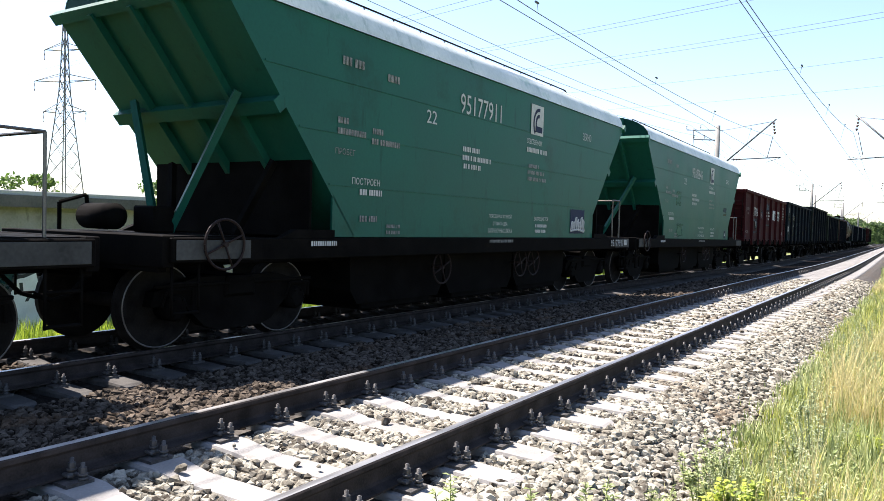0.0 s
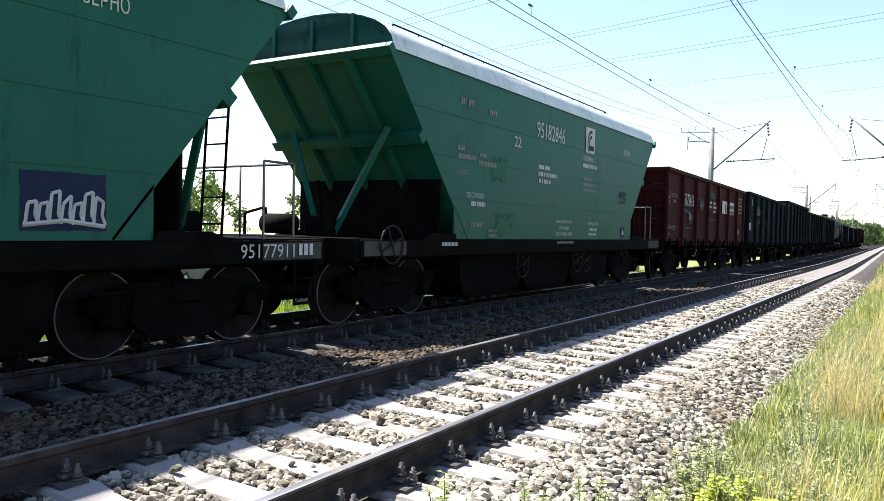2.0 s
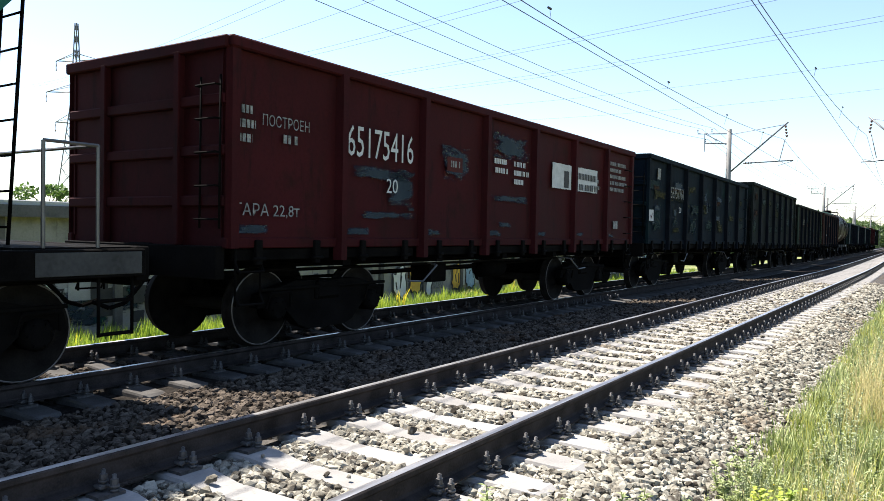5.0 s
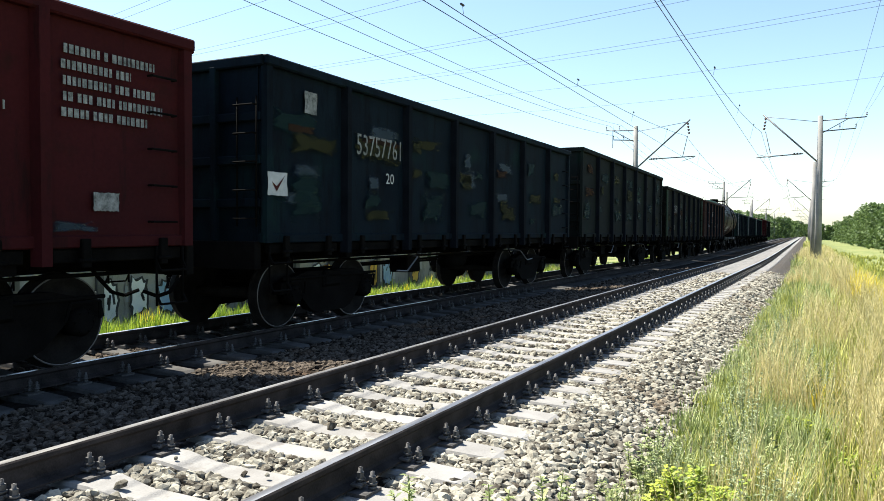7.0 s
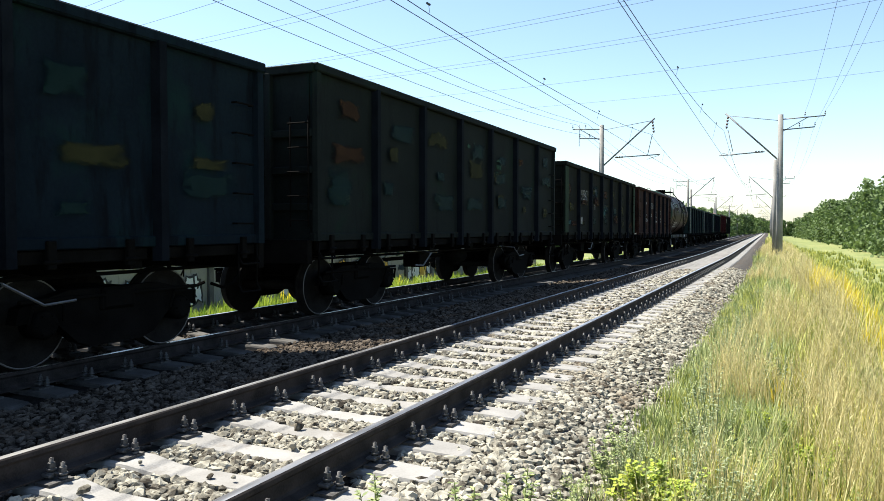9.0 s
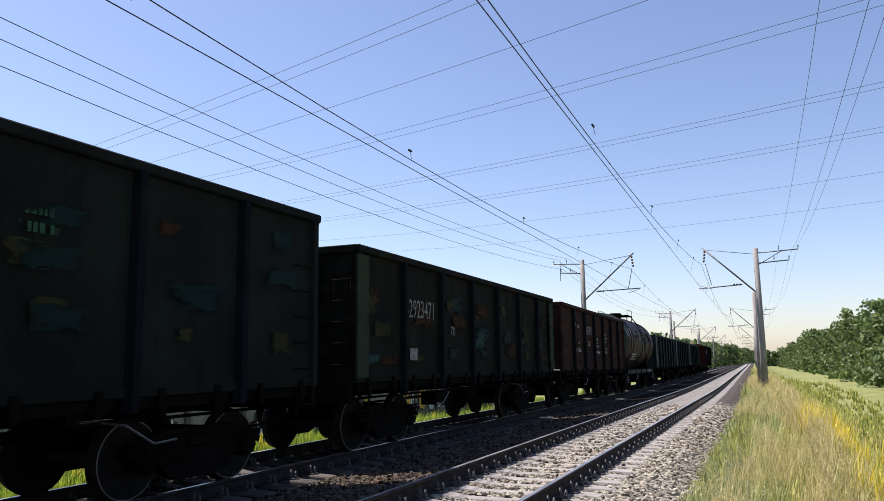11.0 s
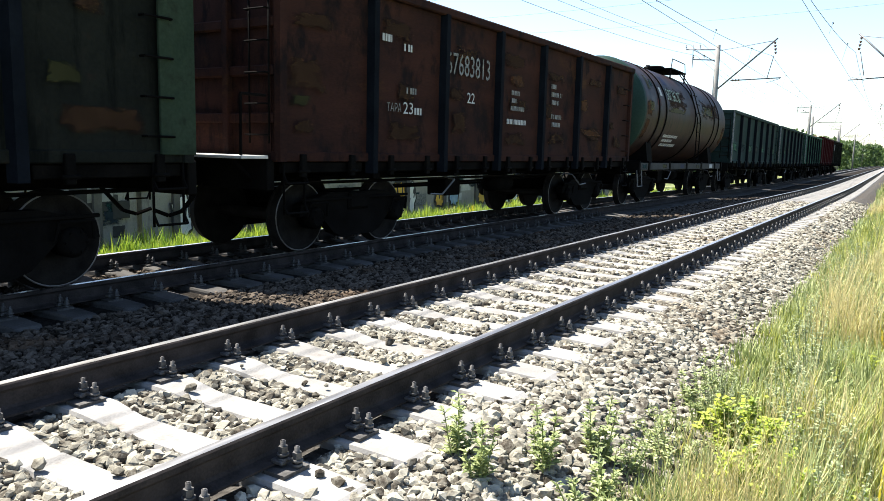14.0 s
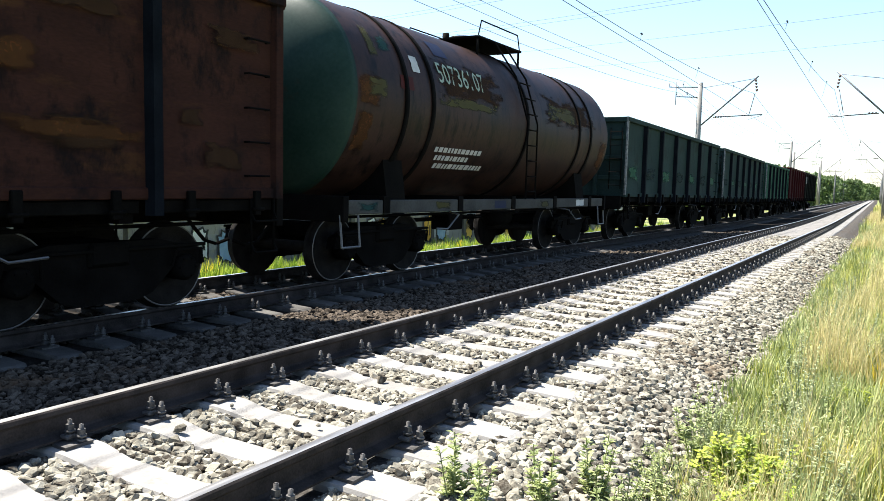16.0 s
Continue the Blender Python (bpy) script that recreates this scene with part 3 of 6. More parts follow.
# These sleepers carry the train's shadow in their colour.
railway_track(TRACK2, DROP2, "far railway track in the shadow of the goods train", 700, 150, 30, M["shadesleeper"])

# ---- rolling stock: shared parts ----
WHEEL_R = 0.475
CACHE = {}


def wheelset_mesh():
    bm = bmesh.new()
    for s in (-1, 1):
        prof = [(0.70, 0.50), (0.725, 0.50), (0.735, WHEEL_R + 0.004), (0.745, WHEEL_R), (0.84, WHEEL_R - 0.006), (0.845, 0.42), (0.82, 0.40), (0.80, 0.22), (0.84, 0.15), (0.88, 0.13), (0.88, 0.085)]
        lathe(bm, [(s * a, r) for a, r in prof], "x", 36)
        lathe(bm, [(s * 0.845, 0.452), (s * 0.847, 0.454), (s * 0.847, 0.466), (s * 0.842, 0.469)], "x", 36, 1, caps=False)
    lathe(bm, [(-1.08, 0.065), (-0.9, 0.085), (-0.6, 0.08), (0.6, 0.08), (0.9, 0.085), (1.08, 0.065)], "x", 14)
    for k in range(3):
        a = k * 2.094
        for s in (-1, 1):
            rod(bm, (s * 1.078, 0.04 * math.cos(a), 0.04 * math.sin(a)), (s * 1.1, 0.04 * math.cos(a), 0.04 * math.sin(a)), 0.012, None, 6)
    return mesh_of(bm, [M["wheel"], M["tread"]])


def side_frame_mesh():
    bm = bmesh.new()
    out = [(-1.22, 0.50), (-1.18, 0.66), (-0.95, 0.72), (-0.62, 0.80), (0.62, 0.80), (0.95, 0.72), (1.18, 0.66), (1.22, 0.50), (1.08, 0.50), (1.04, 0.60), (0.82, 0.60), (0.78, 0.48), (0.52, 0.24), (0.35, 0.18),
           (-0.35, 0.18), (-0.52, 0.24), (-0.78, 0.48), (-0.82, 0.60), (-1.04, 0.60), (-1.08, 0.50)]
    prism(bm, out, "x", 0.95, 1.10)
    box(bm, 1.10, 1.15, -1.2, 1.2, 0.70, 0.74, 0.008)
    for y in (-0.925, 0.925):
        lathe(bm, [(0.93, 0.15), (1.13, 0.15), (1.16, 0.13), (1.18, 0.10)], "x", 18, centre=(0, y, WHEEL_R))
        for k in range(6):
            a = k * 1.047
            rod(bm, (1.16, y + 0.105 * math.cos(a), WHEEL_R + 0.105 * math.sin(a)), (1.19, y + 0.105 * math.cos(a), WHEEL_R + 0.105 * math.sin(a)), 0.014, None, 6)
        chain(bm, [(1.15, y - 0.2, 0.5), (1.19, y - 0.17, 0.68), (1.19, y + 0.17, 0.68), (1.15, y + 0.2, 0.5)], 0.018)
    for y in (-0.26, -0.09, 0.09, 0.26):
        for k in range(6):
            lathe(bm, [(0.22 + k * 0.055, 0.055), (0.235 + k * 0.055, 0.078), (0.25 + k * 0.055, 0.055)], "z", 10, centre=(1.03, y, 0))
    box(bm, 1.0, 1.13, -0.24, 0.24, 0.55, 0.72, 0.02)
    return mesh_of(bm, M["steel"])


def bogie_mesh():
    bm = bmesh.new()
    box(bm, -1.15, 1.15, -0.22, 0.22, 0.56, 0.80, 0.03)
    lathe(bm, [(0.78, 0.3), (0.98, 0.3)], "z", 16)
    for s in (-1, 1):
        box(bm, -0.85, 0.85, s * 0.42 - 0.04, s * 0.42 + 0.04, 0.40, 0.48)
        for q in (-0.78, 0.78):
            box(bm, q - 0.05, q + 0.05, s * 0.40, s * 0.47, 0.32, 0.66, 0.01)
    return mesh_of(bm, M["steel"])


def coupler_mesh():
    """Drawbar and knuckle, pointing to +y from the headstock at y = 0."""
    bm = bmesh.new()
    box(bm, -0.11, 0.11, -0.05, 0.42, 0.96, 1.16, 0.02)
    lo = [(-0.24, 0.38), (0.2, 0.38), (0.22, 0.50), (0.10, 0.60), (0.02, 0.52), (-0.10, 0.52), (-0.16, 0.66), (-0.26, 0.64)]
    a = [bm.verts.new((p, q, 0.90)) for p, q in lo]
    b = [bm.verts.new((p, q, 1.22)) for p, q in lo]
    bm.faces.new(a[::-1]), bm.faces.new(b)
    for k in range(len(lo)):
        bm.faces.new((a[k], a[(k + 1) % len(lo)], b[(k + 1) % len(lo)], b[k]))
    pts = [(-0.3, -0.02, 0.95), (-0.33, 0.15, 0.78), (-0.32, 0.32, 0.60), (-0.25, 0.46, 0.55), (-0.12, 0.58, 0.62)]
    chain(bm, pts, 0.026)
    return mesh_of(bm, M["steel"])


def shared(key, fn):
    if key not in CACHE:
        CACHE[key] = fn()
    return CACHE[key]


WHEELSETS = []


def running_gear(wagon, first, second, end_y):
    """Bogies at first and second along the wagon, couplers at both ends."""
    for y in (first, second):
        bg = part("bogie", shared("bogie", bogie_mesh), None, wagon, "grimy two-axle bogie", m=pose(0, y, 0))
        for s in (0, 180):
            part("side_frame", shared("side_frame", side_frame_mesh), None, bg, m=pose(0, 0, 0, 0, 0, s))
        for w in (-0.925, 0.925):
            ws = part("wheelset", shared("wheelset", wheelset_mesh), None, bg, m=pose(0, w, WHEEL_R))
            WHEELSETS.append((ws, w))
    for s in (0, 180):
        part("coupler", shared("coupler", coupler_mesh), None, wagon, m=pose(0, 0, 0, 0, 0, s) @ pose(0, end_y, 0))


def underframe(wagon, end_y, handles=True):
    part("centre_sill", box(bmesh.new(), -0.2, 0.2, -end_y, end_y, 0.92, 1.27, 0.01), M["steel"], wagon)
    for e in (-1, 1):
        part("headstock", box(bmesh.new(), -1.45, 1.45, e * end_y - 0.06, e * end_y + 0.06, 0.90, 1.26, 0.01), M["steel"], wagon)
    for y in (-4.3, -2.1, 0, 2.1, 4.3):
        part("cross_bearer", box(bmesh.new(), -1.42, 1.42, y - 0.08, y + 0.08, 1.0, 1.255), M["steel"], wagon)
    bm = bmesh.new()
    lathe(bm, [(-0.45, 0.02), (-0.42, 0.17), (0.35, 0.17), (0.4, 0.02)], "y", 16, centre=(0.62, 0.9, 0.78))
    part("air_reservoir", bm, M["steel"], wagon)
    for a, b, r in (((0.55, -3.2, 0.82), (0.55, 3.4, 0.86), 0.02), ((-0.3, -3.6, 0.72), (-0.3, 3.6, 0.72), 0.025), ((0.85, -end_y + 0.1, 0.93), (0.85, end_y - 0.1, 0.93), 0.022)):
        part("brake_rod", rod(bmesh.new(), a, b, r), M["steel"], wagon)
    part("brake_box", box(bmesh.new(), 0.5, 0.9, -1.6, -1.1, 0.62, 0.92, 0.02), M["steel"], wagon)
    for y, s in ((-2.2, -1), (2.6, 1)) if handles else ():
        bm = bmesh.new()
        chain(bm, [(1.25, y, 0.98), (1.5, y + 0.1 * s, 0.95), (1.52, y + 0.5 * s, 0.72), (1.52, y + 0.85 * s, 0.74)], 0.014)
        # Brighter than the rest of the steel, to imitate sunlit edges.
        part("release_handle", bm, M["tread"], wagon, "steel brake release handle, paler to look sunlit")


# ---- open wagon ----
def gondola(paint, label, H=3.6, post_paint=None):
    wagon = tagged(new("open_wagon"), label, "goods wagon", group="wagons of the goods train")
    L, X = 6.38, 1.52
    edges = [-L + 0.09] + [-L + 2 * L * k / 7 for k in range(1, 7)] + [L - 0.09]
    for s in (-1, 1):
        rg = random.Random(7)
        for k in range(7):
            bm = bmesh.new()
            a, b = -L + 2 * L * k / 7, -L + 2 * L * (k + 1) / 7
            # sheet panel, slightly pressed in
            n, q = 6, 5
            grid = [[bm.verts.new((s * (X - 0.03 - 0.035 * math.sin(math.pi * i / n) * math.sin(math.pi * j / q) * rg.uniform(0.4, 1.3)), a + (b - a) * i / n, 1.34 + (H - 0.1 - 1.34) * j / q)) for j in range(q + 1)] for i in range(n + 1)]
            for i in range(n):
                for j in range(q):
                    f = (grid[i][j], grid[i + 1][j], grid[i + 1][j + 1], grid[i][j + 1])
                    bm.faces.new(f if s > 0 else f[::-1]).smooth = True
            box(bm, s * (X - 0.13), s * (X - 0.11), a + 0.02, b - 0.02, 1.34, H - 0.1)
            part("side_panel", bm, paint, wagon)
        bm = bmesh.new()
        box(bm, s * X - 0.06, s * X + 0.06, -L, L, H - 0.13, H, 0.02)
        part("top_rail", bm, paint, wagon)
        bm = bmesh.new()
        box(bm, s * (X - 0.05) - 0.05, s * (X - 0.05) + 0.05, -L, L, 1.24, 1.36, 0.012)
        part("bottom_sill", bm, paint, wagon)
        for k, y in enumerate(edges):
            bm = bmesh.new()
            w = 0.085 if 0 < k < 7 else 0.09
            d = 0.075 if 0 < k < 7 else 0.03
            out = [(s * (X - 0.04), y - w), (s * (X + d), y - w * 0.62), (s * (X + d), y + w * 0.62), (s * (X - 0.04), y + w)]
            lo = [bm.verts.new((p, q, 1.08 if 0 < k < 7 else 1.24)) for p, q in out]
            hi = [bm.verts.new((p, q, H - 0.11)) for p, q in out]
            fs = [bm.faces.new(lo), bm.faces.new(hi)] + [bm.faces.new((lo[i], lo[(i + 1) % 4], hi[(i + 1) % 4], hi[i])) for i in range(4)]
            bmesh.ops.recalc_face_normals(bm, faces=fs)
            # Posts between the corners take post_paint, which holds their shade as colour.
            part("post", bm, (post_paint or paint) if 0 < k < 7 else paint, wagon)
        # drop doors below the sill, hung from hinges
        for k in range(7):
            a, b = -L + 2 * L * k / 7 + 0.14, -L + 2 * L * (k + 1) / 7 - 0.14
            for yy in (a + 0.3, b - 0.3):
                bm = bmesh.new()
                box(bm, s * (X + 0.01) - 0.03, s * (X + 0.01) + 0.03, yy - 0.05, yy + 0.05, 1.05, 1.33, 0.01)
                rod(bm, (s * (X + 0.03), yy - 0.09, 1.12), (s * (X + 0.03), yy + 0.09, 1.12), 0.022)
                part("hatch_hinge", bm, M["steel"], wagon)
            bm = bmesh.new()
            box(bm, s * (X - 0.08) - 0.03, s * (X - 0.08) + 0.03, a, b, 1.10, 1.23, 0.01)
            part("hatch_edge", bm, M["steel"], wagon)
        # corner ladder
        for y in (-L + 0.32, L - 0.32):
            bm = bmesh.new()
            for z in (0.62, 0.98):
                chain(bm, [(s * (X - 0.02), y - 0.18, z + 0.1), (s * (X + 0.04), y - 0.18, z), (s * (X + 0.04), y + 0.18, z), (s * (X - 0.02), y + 0.18, z + 0.1)], 0.014)
            for e in (-0.18, 0.18):
                rod(bm, (s * (X - 0.02), y + e, 0.6), (s * (X - 0.02), y + e, 1.3), 0.014)
            part("footstep", bm, M["steel"], wagon)
    for k in range(5):
        z = 1.5 + 0.38 * k
        bm = bmesh.new()
        chain(bm, [(X, L - 0.62, z), (X + 0.07, L - 0.62, z), (X + 0.07, L - 0.3, z), (X, L - 0.3, z)], 0.013)
        part("side_rung", bm, M["steel"], wagon)
    for s in (-1, 1):
        bm = bmesh.new()
        box(bm, -X + 0.03, X - 0.03, s * (L - 0.06) - 0.02, s * (L - 0.06) + 0.02, 1.26, H - 0.02)
        part("end_wall", bm, paint, wagon)
        for z in (1.75, 2.3, 2.85):
            bm = bmesh.new()
            box(bm, -X + 0.05, X - 0.05, s * (L - 0.02) - 0.035, s * (L - 0.02) + 0.035, z - 0.06, z + 0.06, 0.015)
            part("end_rib", bm, paint, wagon)
        bm = bmesh.new()
        box(bm, -X, X, s * (L - 0.02) - 0.06, s * (L - 0.02) + 0.06, H - 0.14, H - 0.005, 0.015)
        part("end_rail", bm, paint, wagon)
        for x in (-0.7, 0.7):
            bm = bmesh.new()
            box(bm, x - 0.05, x + 0.05, s * L - 0.045, s * L + 0.045, 1.26, H - 0.1, 0.01)
            part("end_post", bm, paint, wagon)
        bm = bmesh.new()
        for k in range(5):
            z = 1.55 + 0.36 * k
            chain(bm, [(1.1, s * (L + 0.02), z), (1.1, s * (L + 0.09), z), (1.42, s * (L + 0.09), z), (1.42, s * (L + 0.02), z)], 0.012)
        for x in (1.1, 1.42):
            rod(bm, (x, s * (L + 0.02), 1.45), (x, s * (L + 0.02), 3.1), 0.012)
        part("ladder", bm, M["steel"], wagon)
    bm = bmesh.new()
    box(bm, -X + 0.05, X - 0.05, -L + 0.08, L - 0.08, 1.27, 1.33)
    part("floor", bm, M["steel"], wagon)
    underframe(wagon, L + 0.02)
    running_gear(wagon, -4.325, 4.325, L + 0.08)
    return wagon


# ---- grain hopper wagon ----
def hopper(label):
    wagon = tagged(new("grain_hopper_wagon"), label, "goods wagon", group="wagons of the goods train")
    X, ZB, ZK, ZE, ZR = 1.55, 1.27, 1.83, 4.0, 4.66
    LB, LT, LE = 4.52, 6.35, 7.0
    outl = [(-LB, ZB), (LB, ZB), (LB, ZK), (LT, ZE), (-LT, ZE), (-LB, ZK)]
    for s in (-1, 1):
        bm = bmesh.new()
        prism(bm, outl, "x", s * (X - 0.03), s * X)
        bmesh.ops.triangulate(bm, faces=[f for f in bm.faces if len(f.verts) > 4])
        part("side_wall", bm, M["green"], wagon, "green riveted side sheet")
        for z in (1.95, 2.62, 3.3):
            bm = bmesh.new()
            half = LB + (LT - LB) * max(0, (z - ZK) / (ZE - ZK)) - 0.02
            box(bm, s * (X + 0.004) - 0.006, s * (X + 0.004) + 0.006, -half, half, z - 0.012, z + 0.012)
            part("sheet_seam", bm, M["green"], wagon)
        bm = bmesh.new()
        box(bm, s * X - 0.06, s * X + 0.05, -LE, LE, 1.0, 1.26, 0.012)
        for e in (-1, 1):
            prism(bm, [(e * LB, 1.26), (e * (LB + 0.95), 1.26), (e * (LB + 0.7), 1.36), (e * LB, 1.36)], "x", s * X - 0.05, s * X + 0.05)
        part("side_sill", bm, M["steel"], wagon)
    # roof
    bm = bmesh.new()
    arc = [(-X - 0.03, ZE)] + [(-X * math.cos(math.pi * k / 14), ZE + 0.02 + (ZR - ZE) * math.sin(math.pi * k / 14) ** 0.85) for k in range(1, 14)] + [(X + 0.03, ZE)]
    rings = [[bm.verts.new((p, y, q)) for p, q in arc] for y in np.linspace(-LT + 0.05, LT - 0.05, 13)]
    for r0, r1 in zip(rings, rings[1:]):
        for k in range(len(arc) - 1):
            bm.faces.new((r0[k], r1[k], r1[k + 1], r0[k + 1])).smooth = True
    bmesh.ops.recalc_face_normals(bm, faces=bm.faces)
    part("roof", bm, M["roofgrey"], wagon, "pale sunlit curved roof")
    for s in (-1, 1):
        bm = bmesh.new()
        fs = bm.faces.new([bm.verts.new((p, s * (LT - 0.06), q)) for p, q in arc])
        bmesh.ops.solidify(bm, geom=[fs], thickness=0.03)
        for x in (-0.8, 0, 0.8):
            box(bm, x - 0.025, x + 0.025, s * (LT - 0.05) - 0.03, s * (LT - 0.05) + 0.03, ZE, ZE + 0.6)
        part("roof_end", bm, M["green"], wagon)
        # sloping end sheet with ribs and a cross beam
        a, b = (LB, ZK), (LT, ZE)
        d = Vector((b[0] - a[0], b[1] - a[1])).normalized()
        nrm = Vector((d.y, -d.x))
        def slab(name, x0, x1, t0, t1, off0, off1):
            bm = bmesh.new()
            ln = math.hypot(b[0] - a[0], b[1] - a[1])
            pts = [(a[0] + d.x * ln * t + nrm.x * o, a[1] + d.y * ln * t + nrm.y * o) for t, o in ((t0, off0), (t1, off0), (t1, off1), (t0, off1))]
            prism(bm, [(s * p, q) for p, q in pts], "x", x0, x1)
            part(name, bm, M["green"], wagon)
        slab("end_slope", -X, X, -0.25, 1.02, 0.0, 0.03)
        for x in (-0.78, 0.0, 0.78):
            slab("end_rib", x - 0.04, x + 0.04, -0.2, 1.0, 0.03, 0.13)
        slab("end_beam", -X, X, 0.46, 0.52, 0.03, 0.16)
        slab("slope_lip", -X - 0.05, X + 0.05, 0.98, 1.03, -0.03, 0.09)
        # two braces from the cross beam that meet on the centre sill, and two shorter ones at the foot of the slope
        for e in (-1, 1):
            part("end_brace", rod(bmesh.new(), (e * 1.0, s * (LB + 1.12), 3.0), (e * 0.12, s * (LB + 1.4), 1.26), 0.06, None, 4), M["green"], wagon)
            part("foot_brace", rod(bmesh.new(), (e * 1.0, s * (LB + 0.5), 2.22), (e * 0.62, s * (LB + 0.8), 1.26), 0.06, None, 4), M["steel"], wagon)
        # Black sheet added below the slope to stand for the deep shade there.
        part("end_bulkhead", box(bmesh.new(), -X + 0.04, X - 0.04, s * (LB + 0.36) - 0.02, s * (LB + 0.36) + 0.02, 1.27, 2.24, 0.006), M["steel"], wagon, "black sheet standing for the shade under the sloping end")
        part("brake_cylinder", lathe(bmesh.new(), [(-0.32, 0.05), (-0.3, 0.16), (0.28, 0.16), (0.34, 0.06)], "x", 16, centre=(-0.55, s * (LE - 0.62), 1.46)), M["steel"], wagon)
        part("valve_box", box(bmesh.new(), -0.2, 0.22, s * (LE - 0.95) - 0.15, s * (LE - 0.95) + 0.15, 1.275, 1.6, 0.02), M["steel"], wagon)
        part("air_pipe", chain(bmesh.new(), [(-1.1, s * (LE - 0.4), 1.28), (-1.1, s * (LE - 0.4), 1.62), (-0.85, s * (LE - 0.6), 1.72), (-0.85, s * (LE - 0.62), 1.5)], 0.025), M["steel"], wagon)
        bm = bmesh.new()
        box(bm, -1.45, 1.45, s * (LE - 1.15), s * LE, 1.24, 1.275)
        box(bm, -X, X, s * LE - 0.07, s * LE + 0.07, 0.95, 1.28, 0.01)
        part("end_platform", bm, M["steel"], wagon)
        part("sill_plate", box(bmesh.new(), X + 0.052, X + 0.06, s * (LE - 0.55) - 0.5, s * (LE - 0.55) + 0.5, 1.03, 1.235, 0.003), M["sill"], wagon, "dusty grey sill plate")
    # platform rail and ladder at the far end
    bm = bmesh.new()
    y0, y1 = LB + 1.05, LE - 0.4
    chain(bm, [(1.45, y1 - 0.5, 1.27), (1.45, y1 - 0.5, 2.2), (1.45, y1, 2.2), (1.45, y1, 1.27)], 0.017)
    chain(bm, [(1.45, y1, 2.2), (-1.4, y1, 2.2), (-1.4, y1, 1.27)], 0.017)
    chain(bm, [(-1.4, y1, 2.2), (-1.4, y0, 2.2), (-1.4, y0, 1.27)], 0.015)
    for x in (-0.5, 0.5):
        rod(bm, (x, y1, 1.27), (x, y1, 2.2), 0.014)
    # Sunlight on the rail is put into this paler steel colour.
    part("handrail", bm, M["tread"], wagon, "steel platform handrail, paler to look sunlit")
    bm = bmesh.new()
    for x in (0.15, 0.55):
        rod(bm, (x, y1 - 0.35, 1.27), (x, LT + 0.06, 4.0), 0.018)
    for k in range(8):
        t = (k + 0.5) / 8
        y, z = y1 - 0.35 + (LT + 0.06 - y1 + 0.35) * t, 1.27 + 2.73 * t
        rod(bm, (0.15, y, z), (0.55, y, z), 0.012)
    part("ladder", bm, M["steel"], wagon)
    # roof walkway rail
    bm = bmesh.new()
    chain(bm, [(0.72, -5.2, 4.45), (0.72, -5.2, 4.72), (0.72, 4.6, 4.72), (0.72, 5.2, 4.5)], 0.014)
    for k in range(14):
        y = -5.2 + k * 0.75
        rod(bm, (0.72, y, 4.4), (0.72, y, 4.72), 0.011, None, 6)
    part("roof_rail", bm, M["steel"], wagon)
    for y in (-3.9, -1.3, 1.3, 3.9):
        bm = bmesh.new()
        lathe(bm, [(ZR - 0.02, 0.36), (ZR + 0.07, 0.36), (ZR + 0.1, 0.28), (ZR + 0.1, 0.0)], "z", 20, centre=(0, y, 0))
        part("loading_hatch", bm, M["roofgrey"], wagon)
    # handwheels
    def handwheel(x, y, z, r):
        bmw = bmesh.new()
        n = 28
        ring = [(x, y + r * math.cos(2 * math.pi * k / n), z + r * math.sin(2 * math.pi * k / n)) for k in range(n + 1)]
        chain(bmw, ring, 0.016)
        for k in range(4):
            a = 0.4 + k * math.pi / 2
            rod(bmw, (x, y, z), (x, y + r * math.cos(a), z + r * math.sin(a)), 0.012)
        rod(bmw, (x - 0.2, y, z), (x + 0.03, y, z), 0.03)
        part("handwheel", bmw, M["handwheel"], wagon, "thin steel handwheel")
    handwheel(1.64, -6.35, 1.19, 0.27)
    for y in (-1.7, 1.1, 1.67):
        handwheel(1.45, y, 0.78, 0.26)
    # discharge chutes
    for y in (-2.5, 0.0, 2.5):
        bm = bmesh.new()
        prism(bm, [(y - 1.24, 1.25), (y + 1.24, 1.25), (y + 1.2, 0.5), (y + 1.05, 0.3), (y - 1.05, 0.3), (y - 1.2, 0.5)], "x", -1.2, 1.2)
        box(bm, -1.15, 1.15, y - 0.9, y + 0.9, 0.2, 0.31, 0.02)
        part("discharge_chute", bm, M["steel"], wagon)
    underframe(wagon, LE, False)
    for s in (-1, 1):
        for e in (-1, 1):
            bm = bmesh.new()
            y = e * (LE - 0.25)
            for q in (-0.17, 0.17):
                rod(bm, (s * 1.5, y + q, 0.45), (s * 1.5, y + q, 1.1), 0.016)
            for z in (0.47, 0.78):
                rod(bm, (s * 1.5, y - 0.17, z), (s * 1.5, y + 0.17, z), 0.018)
            part("footstep", bm, M["steel"], wagon)
    running_gear(wagon, -5.65, 5.3, LE)
    return wagon


M["handwheel"] = material("worn_handwheel", (0.0139, 0.00808, 0.00693), (0.0289, 0.0196, 0.0173), 6, 0.6, 0.2, bump=0.1, spec=0.12)


